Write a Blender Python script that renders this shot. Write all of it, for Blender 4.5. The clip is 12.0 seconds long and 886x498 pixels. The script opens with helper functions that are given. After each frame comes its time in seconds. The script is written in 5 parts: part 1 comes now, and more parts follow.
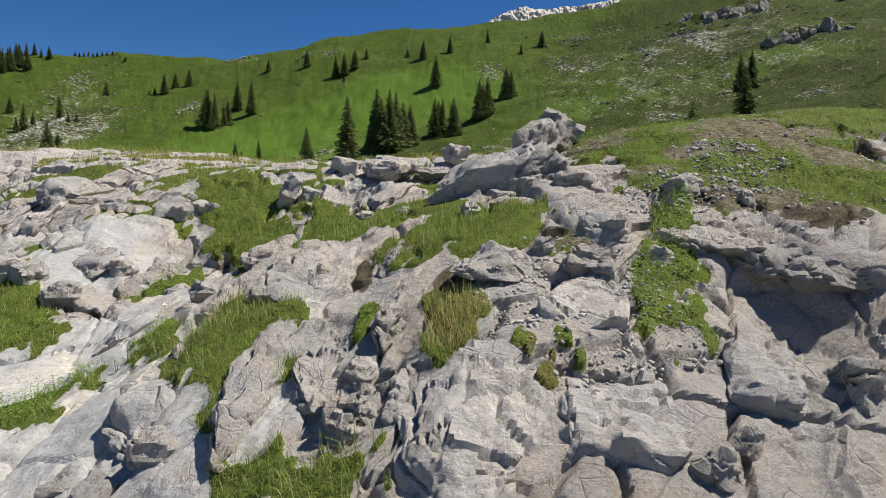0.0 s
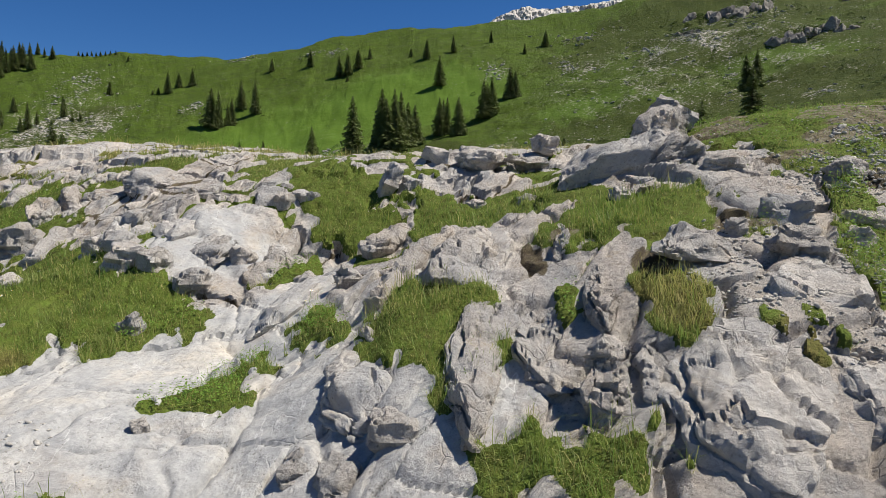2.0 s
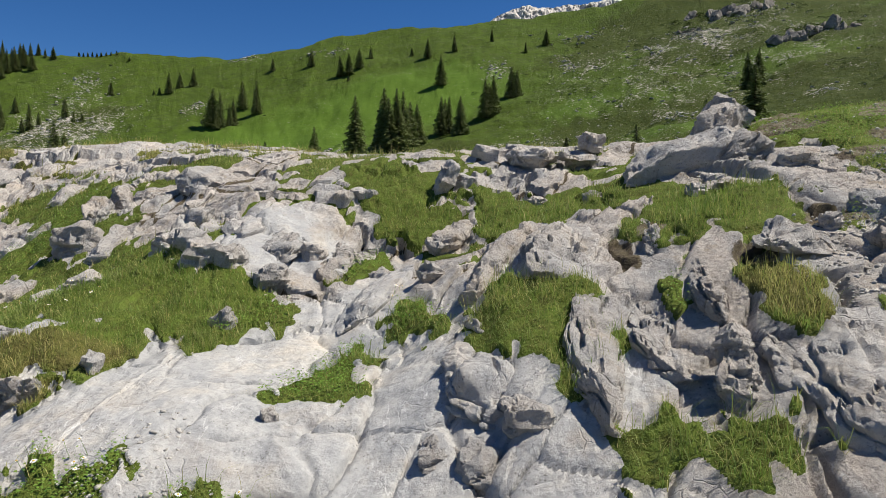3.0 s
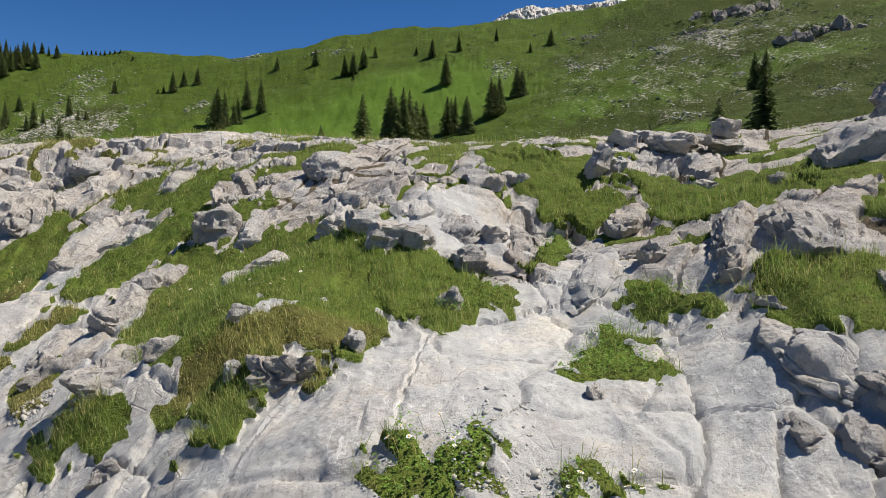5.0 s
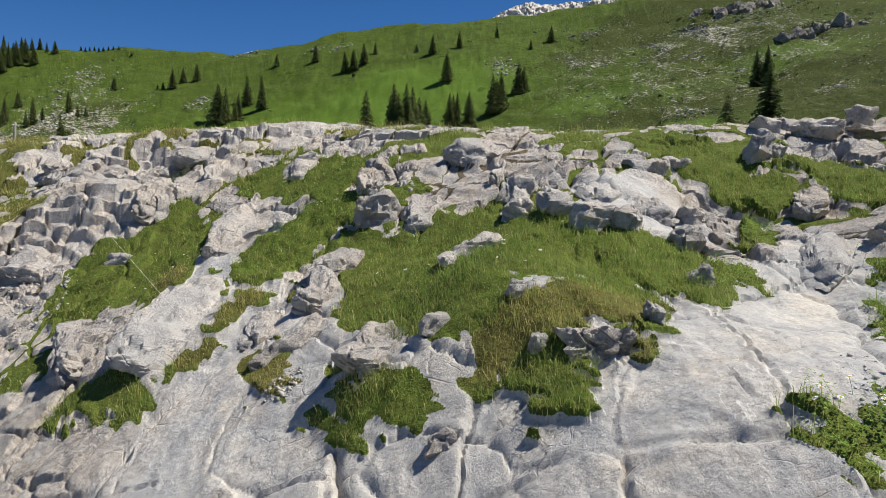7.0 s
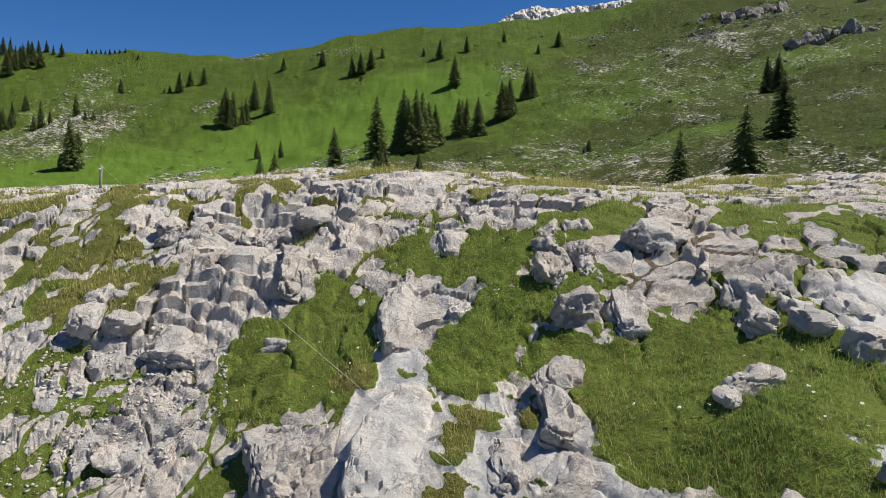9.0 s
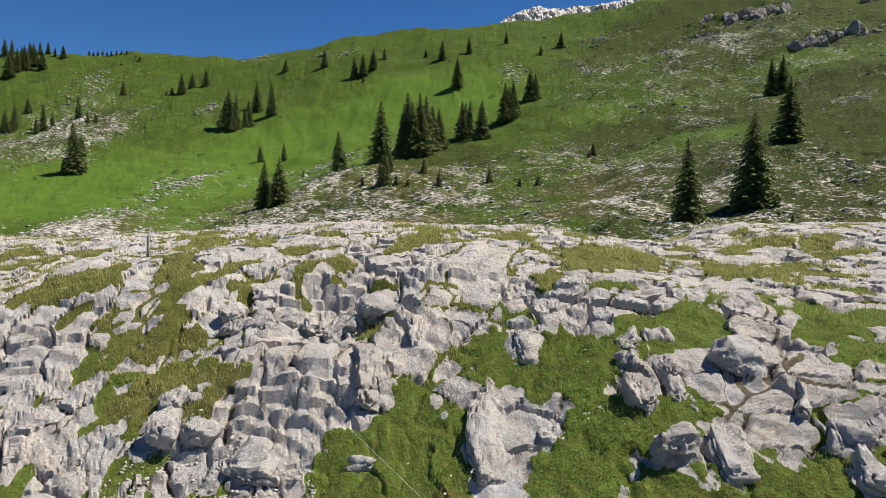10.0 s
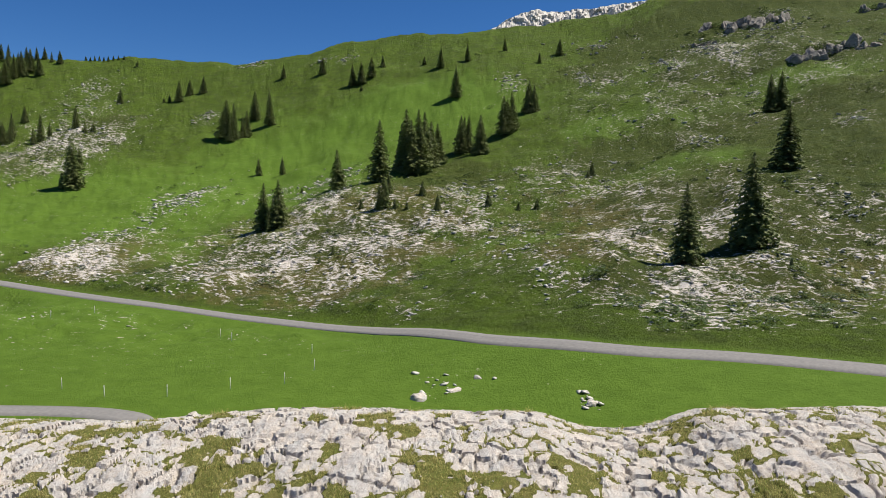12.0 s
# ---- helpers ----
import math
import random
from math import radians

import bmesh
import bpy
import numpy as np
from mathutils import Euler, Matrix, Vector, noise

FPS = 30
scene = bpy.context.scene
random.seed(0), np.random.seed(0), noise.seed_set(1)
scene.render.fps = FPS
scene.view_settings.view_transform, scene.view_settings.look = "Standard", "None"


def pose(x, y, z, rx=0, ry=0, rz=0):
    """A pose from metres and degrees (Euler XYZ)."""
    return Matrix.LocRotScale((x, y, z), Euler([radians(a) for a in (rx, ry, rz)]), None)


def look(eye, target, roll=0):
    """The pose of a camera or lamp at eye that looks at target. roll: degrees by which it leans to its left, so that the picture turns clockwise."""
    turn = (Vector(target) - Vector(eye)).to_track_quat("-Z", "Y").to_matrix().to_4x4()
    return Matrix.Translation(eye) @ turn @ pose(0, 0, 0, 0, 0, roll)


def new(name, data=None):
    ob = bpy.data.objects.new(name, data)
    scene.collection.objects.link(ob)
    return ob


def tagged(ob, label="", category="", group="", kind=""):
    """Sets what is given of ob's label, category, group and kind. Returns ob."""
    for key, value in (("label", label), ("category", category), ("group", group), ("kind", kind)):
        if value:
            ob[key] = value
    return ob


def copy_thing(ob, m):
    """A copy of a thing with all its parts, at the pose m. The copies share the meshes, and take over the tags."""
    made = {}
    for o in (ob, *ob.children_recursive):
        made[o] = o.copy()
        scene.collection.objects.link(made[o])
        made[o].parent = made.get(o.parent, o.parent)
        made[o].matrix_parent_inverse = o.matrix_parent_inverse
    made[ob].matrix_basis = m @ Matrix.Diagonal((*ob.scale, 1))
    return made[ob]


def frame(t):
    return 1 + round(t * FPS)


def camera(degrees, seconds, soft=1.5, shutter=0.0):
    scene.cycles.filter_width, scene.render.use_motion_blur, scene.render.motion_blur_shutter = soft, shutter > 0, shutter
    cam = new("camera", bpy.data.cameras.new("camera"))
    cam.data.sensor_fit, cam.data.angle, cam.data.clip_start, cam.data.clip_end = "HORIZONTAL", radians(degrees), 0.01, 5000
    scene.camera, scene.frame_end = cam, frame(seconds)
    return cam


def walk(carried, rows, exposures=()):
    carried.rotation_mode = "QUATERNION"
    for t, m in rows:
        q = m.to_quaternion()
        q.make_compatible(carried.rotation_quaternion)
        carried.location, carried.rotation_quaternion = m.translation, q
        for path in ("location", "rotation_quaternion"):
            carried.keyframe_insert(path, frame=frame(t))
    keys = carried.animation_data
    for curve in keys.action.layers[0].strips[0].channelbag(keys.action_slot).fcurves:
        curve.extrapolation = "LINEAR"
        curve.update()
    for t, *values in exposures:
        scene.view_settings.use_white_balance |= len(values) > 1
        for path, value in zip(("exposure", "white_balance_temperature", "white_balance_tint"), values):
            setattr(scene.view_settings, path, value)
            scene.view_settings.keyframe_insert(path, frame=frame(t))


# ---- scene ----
cam = camera(66.2, 12.0, 0.55)
PATH = [
    (0, (0.005, 0.015, 2.198), (-0.012, 2.011, 2.074), 0.4),
    (0.5, (-0.256, 0.059, 2.17), (-0.274, 2.055, 2.044), 0.3),
    (1, (-0.56, 0.1, 2.134), (-0.579, 2.096, 2.008), 0.3),
    (1.5, (-0.856, 0.117, 2.102), (-0.874, 2.113, 1.977), 0.3),
    (2, (-1.179, 0.092, 2.066), (-1.198, 2.088, 1.942), 0.4),
    (2.5, (-1.483, 0.029, 2.048), (-1.502, 2.025, 1.922), 0.3),
    (3, (-1.836, -0.031, 2.038), (-1.855, 1.965, 1.912), 0.2),
    (3.2, (-1.984, -0.062, 2.014), (-2.007, 1.934, 1.892), 0.5),
    (4.8, (-3.405, 0.127, 1.876), (-3.422, 2.123, 1.751), 0.4),
    (5, (-3.587, 0.147, 1.85), (-3.605, 2.143, 1.724), 0.4),
    (5.5, (-4.022, 0.161, 1.789), (-4.039, 2.157, 1.664), 0.5),
    (6, (-4.501, 0.147, 1.725), (-4.517, 2.143, 1.599), 0.5),
    (6.5, (-4.962, 0.092, 1.671), (-4.975, 2.088, 1.544), 0.6),
    (6.7, (-5.181, 0.057, 1.679), (-5.186, 2.052, 1.545), 0.4),
    (8.3, (-6.825, 0.465, 2.032), (-6.838, 2.461, 1.904), 0.5),
    (8.5, (-7.072, 0.517, 2.18), (-7.085, 2.513, 2.054), 0.5),
    (9, (-7.73, 0.64, 2.714), (-7.739, 2.636, 2.585), 0.6),
    (9.5, (-8.322, 0.716, 3.354), (-8.331, 2.712, 3.223), 0.5),
    (10, (-8.835, 0.757, 4.219), (-8.844, 2.752, 4.084), 0.5),
    (10.5, (-9.002, 0.969, 5.297), (-9.011, 2.964, 5.159), 0.5),
    (11, (-9.026, 1.031, 6.97), (-9.035, 3.026, 6.825), 0.4),
    (11.5, (-9.068, 0.996, 8.803), (-9.071, 2.991, 8.652), 0.5),
    (12, (-9.083, 1.17, 10.703), (-9.086, 3.164, 10.546), 0.5),
]
walk(cam, [(t, look(e, g, r)) for t, e, g, r in PATH], [(0, 0.47), (8.3, 0.54), (12, 0.58)])

# ---- world, sun, exposure ----
SUN_EL, SUN_AZ = radians(58), radians(84)   # azimuth from +y towards +x
world = bpy.data.worlds.new("sky")
scene.world = world
world.use_nodes = True
wn = world.node_tree
for n in list(wn.nodes):
    wn.nodes.remove(n)
sky = wn.nodes.new("ShaderNodeTexSky")
sky.sky_type, sky.sun_disc = "NISHITA", False
sky.sun_elevation, sky.sun_rotation = SUN_EL, SUN_AZ
sky.altitude, sky.air_density, sky.dust_density, sky.ozone_density = 3000, 1.0, 0.0, 5.0
bg = wn.nodes.new("ShaderNodeBackground")
bg.inputs["Strength"].default_value = 0.065
wo = wn.nodes.new("ShaderNodeOutputWorld")
deep = wn.nodes.new("ShaderNodeHueSaturation")
deep.inputs["Saturation"].default_value, deep.inputs["Hue"].default_value = 1.24, 0.506
wn.links.new(sky.outputs[0], deep.inputs["Color"])
wn.links.new(deep.outputs[0], bg.inputs["Color"])
wn.links.new(bg.outputs[0], wo.inputs["Surface"])
sun = new("sun", bpy.data.lights.new("sun", "SUN"))
sun.data.energy, sun.data.angle, sun.data.color = 5.0, radians(0.53), (1.0, 0.94, 0.84)
sun_to = Vector((math.cos(SUN_EL) * math.sin(SUN_AZ), math.cos(SUN_EL) * math.cos(SUN_AZ), math.sin(SUN_EL)))
sun.matrix_world = look(sun_to * 100, (0, 0, 0))


# ---- noise on arrays ----
def hash01(ix, iy, seed):
    h = (ix.astype(np.int64) * 374761393 + iy.astype(np.int64) * 668265263 + seed * 1274126177) & 0xFFFFFFFF
    h = ((h ^ (h >> 13)) * 1274126177) & 0xFFFFFFFF
    h = ((h ^ (h >> 16)) * 2246822519) & 0xFFFFFFFF
    return ((h ^ (h >> 15)) & 0xFFFFFF) / 16777215.0


def vnoise(x, y, seed=0):
    ix, iy = np.floor(x), np.floor(y)
    fx, fy = x - ix, y - iy
    fx, fy = fx * fx * fx * (fx * (fx * 6 - 15) + 10), fy * fy * fy * (fy * (fy * 6 - 15) + 10)
    a, b = hash01(ix, iy, seed), hash01(ix + 1, iy, seed)
    c, d = hash01(ix, iy + 1, seed), hash01(ix + 1, iy + 1, seed)
    return ((a + (b - a) * fx) * (1 - fy) + (c + (d - c) * fx) * fy) * 2 - 1


def fbm(x, y, octaves=4, seed=0, gain=0.5):
    s, a, t = 0.0, 1.0, 0.0
    for k in range(octaves):
        c, n = math.cos(0.6 * k), math.sin(0.6 * k)
        s = s + a * vnoise((x * c - y * n) * 2.03 ** k + 17.3 * k, (x * n + y * c) * 2.03 ** k - 9.1 * k, seed + k)
        t += a
        a *= gain
    return s / t


def voro(x, y, seed=0):
    """Distances to the nearest two seeds, the nearest one's random numbers and the offset from it."""
    ix, iy = np.floor(x), np.floor(y)
    f1 = np.full(x.shape, 9.0)
    f2 = np.full(x.shape, 9.0)
    r, r2, ox, oy = np.zeros(x.shape), np.zeros(x.shape), np.zeros(x.shape), np.zeros(x.shape)
    for i in (-1, 0, 1):
        for j in (-1, 0, 1):
            cx, cy = ix + i, iy + j
            px = cx + 0.5 + 0.85 * (hash01(cx, cy, seed) - 0.5) - x
            py = cy + 0.5 + 0.85 * (hash01(cx, cy, seed + 1) - 0.5) - y
            d = np.sqrt(px * px + py * py)
            near = d < f1
            f2 = np.where(near, f1, np.minimum(f2, d))
            f1 = np.where(near, d, f1)
            r = np.where(near, hash01(cx, cy, seed + 2), r)
            r2 = np.where(near, hash01(cx, cy, seed + 3), r2)
            ox, oy = np.where(near, -px, ox), np.where(near, -py, oy)
    return f1, f2, r, r2, ox, oy


def smooth(a, b, x):
    t = np.clip((x - a) / (b - a), 0, 1)
    return t * t * (3 - 2 * t)


# ---- the lie of the land ----
def cubic(xs, x):
    """Cell and the four weights of a smooth curve through stations xs."""
    xs = np.asarray(xs, float)
    x = np.clip(x, xs[0], xs[-1])
    n = len(xs)
    i = np.clip(np.searchsorted(xs, x) - 1, 0, n - 2)
    h = xs[i + 1] - xs[i]
    t = (x - xs[i]) / h
    a, b = np.maximum(i - 1, 0), np.minimum(i + 2, n - 1)
    m0 = (t ** 3 - 2 * t ** 2 + t) * h / (xs[i + 1] - xs[a])
    m1 = (t ** 3 - t ** 2) * h / (xs[b] - xs[i])
    return ((a, -m0), (i, 2 * t ** 3 - 3 * t ** 2 + 1 - m1), (i + 1, 3 * t ** 2 - 2 * t ** 3 + m0), (b, m1))


def loft(xs, ys, table, x, y):
    table = np.array(table)
    z = 0.0
    for i, wi in cubic(xs, x):
        for j, wj in cubic(ys, y):
            z = z + wi * wj * table[i, j]
    return z


# the bluff: cross-sections from west to east, each from its foot up to the crest
BLUFF_X = (-20, -15, -11.5, -8.5, -6, -4, -2, 0, 2, 4.5)
BLUFF_Y = (1, 3, 5, 7, 9, 11, 14, 18, 23)
BLUFF = [[-2.8, -2.14, -1.51, -1.05, -0.46, 0.51, 1.82, 2.88, 3.05],
         [-2.28, -1.93, -1.52, -0.99, 0.04, 1.05, 2.8, 3.06, 3.53],
         [-1.89, -1.64, -1.33, -0.78, 0.42, 1.69, 2.89, 3.56, 3.61],
         [-1.55, -1.14, -0.52, 0.42, 1.23, 2.24, 3.23, 3.55, 3.51],
         [-1.29, -0.37, 0.64, 1.13, 2.05, 2.88, 3.11, 3.51, 3.54],
         [-0.81, 0.68, 1.09, 1.72, 2.4, 2.85, 2.97, 3.26, 3.04],
         [-0.21, 0.63, 1.29, 1.71, 2.71, 2.85, 3.01, 3.24, 3.03],
         [0.23, 1.27, 1.96, 2.33, 2.59, 2.96, 3.15, 3.47, 3.68],
         [0.4, 1.39, 2.26, 2.96, 3.08, 3.13, 3.29, 3.61, 3.72],
         [0.64, 1.6, 2.37, 3.09, 3.47, 3.39, 3.34, 3.57, 3.8]]
# the meadow and the mountainside: by bearing (x + 9) / y, and by distance y
HILL_B = (-1.2, -0.65, -0.45, -0.28, -0.12, 0.05, 0.22, 0.4, 0.68, 1.2)
HILL_Y = (45, 62, 82, 105, 140, 180, 230, 280, 330)
HILL = [[-4.6, -5.2, -5.7, -4.0, 2.5, 14.4, 32.6, 52.1, 69.7],
        [-4.6, -5.3, -5.6, -4.3, 0.3, 8.9, 25.5, 47.9, 73.4],
        [-4.6, -5.3, -5.5, -4.1, 0.2, 7.5, 22.5, 45.9, 74.5],
        [-4.7, -5.0, -5.6, -3.7, 2.0, 9.3, 22.3, 46.9, 73.5],
        [-5.0, -4.6, -4.6, -1.1, 6.1, 15.2, 28.5, 54.6, 83.7],
        [-5.3, -3.5, -0.9, 1.5, 7.9, 18.0, 33.2, 63.2, 89.7],
        [-5.0, -2.2, 1.5, 4.0, 9.7, 20.8, 43.6, 65.2, 96.6],
        [-4.3, -1.8, 0.5, 6.0, 15.8, 28.1, 55.3, 80.8, 118.8],
        [-4.5, -1.3, 1.3, 9.4, 24.3, 42.1, 69.5, 97.1, 146.5],
        [-6.6, 0.3, 9.4, 22.5, 44.0, 64.6, 91.7, 130.5, 179.8]]


# low cliffs: from x, y to x, y, raised on the left-hand side of that line, and how far the rise reaches
SCARPS = [(-1.85, 5.5, -1.45, 3.1, 0.08, 1.3), (-5.5, 9.1, -3.1, 6.2, 0.10, 1.2), (-6.2, 4.5, -4.4, 4.3, 0.12, 0.9),
          (-13, 13.2, -8, 12.6, 0.2, 1.4), (-12.5, 9.9, -9.6, 10.3, 0.2, 1.0), (-1.0, 9.4, 1.0, 9.2, 0.12, 0.8)]
# knolls and hollows on the bluff: x, y, reach, rise
KNOLLS = [(1.95, 3.75, 0.45, -0.14), (-10.7, 12.3, 0.8, -0.35), (-11.3, 10.9, 0.8, 0.16), (-11.9, 13.6, 0.8, 0.17), (-2.7, 4.8, 0.8, -0.14),
          (-5, 4.7, 0.8, 0.11), (-10.7, 12.3, 0.8, -0.14), (-9.3, 12, 0.8, 0.12), (-6.5, 4.5, 1.3, -0.08), (-5.3, 5.5, 0.8, 0.09),
          (-1.5, 4, 0.8, 0.09), (-5.9, 5.3, 0.8, -0.08), (-5.3, 5.5, 0.8, 0.08), (-0.6, 20.6, 0.8, 0.08), (-1.4, 5.4, 0.8, 0.08),
          (-8.1, 6.6, 0.8, 0.06), (-9.4, 6.6, 0.8, -0.09), (-5.9, 5.3, 0.8, -0.06), (-18.5, 20.4, 1.3, 0.07),
          (-5.3, 5.5, 0.8, 0.06), (-11.3, 9.4, 0.8, -0.06), (-10.7, 12.3, 0.8, -0.07), (-11.3, 10.9, 0.8, 0.06),
          (-2.7, 4.8, 1.3, -0.05), (-11.9, 13.6, 0.8, 0.07)]
KNOLLS += [(-12.3, 13.2, 0.7, -0.26), (-13.3, 13.0, 0.7, 0.19), (-10.7, 14.0, 0.7, 0.15), (-12.3, 13.2, 0.7, -0.12), (-3.1, 6.8, 0.7, -0.1), (-3.9, 6.9, 0.7, 0.12), (-9.6, 11.4, 0.7, -0.1), (-10.8, 11.0, 0.7, 0.09), (-0.6, 3.6, 0.7, -0.08), (-1.7, 4.2, 0.7, 0.09), (0.4, 3.4, 0.7, 0.06), (-16.1, 15.1, 0.7, -0.09), (-14.9, 13.2, 0.7, 0.08), (-13.3, 11.7, 0.7, -0.08), (-13.3, 13.0, 0.7, 0.08), (-3.1, 6.8, 0.7, -0.06), (2.1, 3.85, 0.45, -0.3)]


def land(x, y):
    """Smooth height of the land, without rocks."""
    zn = loft(BLUFF_X, BLUFF_Y, BLUFF, x, y)
    for kx, ky, kr, kh in KNOLLS:
        zn = zn + kh * np.exp(-((x - kx) ** 2 + (y - ky) ** 2) / kr ** 2)
    for ax, ay, bx, by, rise, back in SCARPS:
        ln = math.hypot(bx - ax, by - ay)
        along = ((x - ax) * (bx - ax) + (y - ay) * (by - ay)) / ln
        off = ((x - ax) * (ay - by) + (y - ay) * (bx - ax)) / ln + 0.25 * fbm(x * 1.7, y * 1.7, 3, 201)
        zn = zn + rise * smooth(-0.13, 0.13, off) * smooth(back, 0.1, off) * smooth(-0.3, 0.2, along) * smooth(ln + 0.3, ln - 0.2, along)
    zn = zn - np.maximum(y - 21.5, 0) ** 2 * 0.04 - np.maximum(1 - y, 0) * 0.35
    yy = np.maximum(y, 45)
    zf = loft(HILL_B, HILL_Y, HILL, (x + 9) / yy, yy)
    zf = zf - np.maximum(y - 330, 0) * 0.5 * smooth(0.45, 0.15, (x + 9) / yy) + np.maximum(y - 330, 0) * 0.2 * smooth(0.3, 0.6, (x + 9) / yy)
    k = smooth(24.5, 40, y)
    return np.maximum(zn, -4.5 - 0 * zn) * (1 - k) + zf * k


# ---- materials ----
def material(name):
    m = bpy.data.materials.new(name)
    m.use_nodes = True
    nt = m.node_tree
    for n in list(nt.nodes):
        nt.nodes.remove(n)
    out = nt.nodes.new("ShaderNodeOutputMaterial")
    p = nt.nodes.new("ShaderNodeBsdfPrincipled")
    p.inputs["Specular IOR Level"].default_value = 0.25
    nt.links.new(p.outputs[0], out.inputs["Surface"])
    return m, nt, p


class Nodes:
    """Short ways to make the nodes of one material."""

    def __init__(self, nt):
        self.nt = nt
        self.pos = nt.nodes.new("ShaderNodeNewGeometry").outputs["Position"]

    def put(self, sock, v):
        if isinstance(v, bpy.types.NodeSocket):
            self.nt.links.new(v, sock)
        else:
            sock.default_value = v

    def noise(self, scale, detail=4.0, rough=0.55, vec=None, stretch=None):
        v = vec or self.pos
        if stretch:
            mp = self.nt.nodes.new("ShaderNodeMapping")
            self.put(mp.inputs["Vector"], v)
            mp.inputs["Rotation"].default_value = stretch[0]
            mp.inputs["Scale"].default_value = stretch[1]
            v = mp.outputs[0]
        n = self.nt.nodes.new("ShaderNodeTexNoise")
        self.put(n.inputs["Vector"], v)
        n.inputs["Scale"].default_value, n.inputs["Detail"].default_value = scale, detail
        n.inputs["Roughness"].default_value = rough
        return n.outputs["Fac"]

    def voronoi(self, scale, feature="DISTANCE_TO_EDGE", out="Distance", vec=None):
        n = self.nt.nodes.new("ShaderNodeTexVoronoi")
        n.feature = feature
        self.put(n.inputs["Vector"], vec or self.pos)
        n.inputs["Scale"].default_value = scale
        return n.outputs[out]

    def ramp(self, fac, *stops):
        r = self.nt.nodes.new("ShaderNodeValToRGB")
        self.put(r.inputs[0], fac)
        e = r.color_ramp.elements
        while len(e) < len(stops):
            e.new(0.5)
        for k, (at, c) in enumerate(stops):
            e[k].position = at
            e[k].color = (*c, 1) if isinstance(c, tuple) else (c, c, c, 1)
        return r.outputs[0]

    def mix(self, fac, a, b, how="MIX"):
        n = self.nt.nodes.new("ShaderNodeMix")
        n.data_type, n.blend_type = "RGBA", how
        self.put(n.inputs[0], fac)
        for s, v in ((n.inputs[6], a), (n.inputs[7], b)):
            self.put(s, (*v, 1) if isinstance(v, tuple) else v)
        return n.outputs[2]

    def math(self, how, a, b=0.0):
        n = self.nt.nodes.new("ShaderNodeMath")
        n.operation = how
        self.put(n.inputs[0], a)
        self.put(n.inputs[1], b)
        return n.outputs[0]

    def attr(self, name, out="Fac"):
        n = self.nt.nodes.new("ShaderNodeAttribute")
        n.attribute_name = name
        return n.outputs[out]

    def random(self):
        return self.nt.nodes.new("ShaderNodeObjectInfo").outputs["Random"]

    def island(self):
        return self.nt.nodes.new("ShaderNodeNewGeometry").outputs["Random Per Island"]

    def bump(self, height, dist, strength=1.0, after=None):
        n = self.nt.nodes.new("ShaderNodeBump")
        self.put(n.inputs["Height"], height)
        n.inputs["Distance"].default_value = dist
        self.put(n.inputs["Strength"], strength)
        if after:
            self.put(n.inputs["Normal"], after)
        return n.outputs[0]


def nt_warp(n, amount, scale):
    """The position, pushed about by noise."""
    t = n.nt.nodes.new("ShaderNodeTexNoise")
    n.put(t.inputs["Vector"], n.pos)
    t.inputs["Scale"].default_value, t.inputs["Detail"].default_value = scale, 4.0
    m = n.nt.nodes.new("ShaderNodeVectorMath")
    m.operation = "MULTIPLY_ADD"
    n.put(m.inputs[0], t.outputs["Color"])
    m.inputs[1].default_value = (amount, amount, amount)
    n.put(m.inputs[2], n.pos)
    return m.outputs[0]


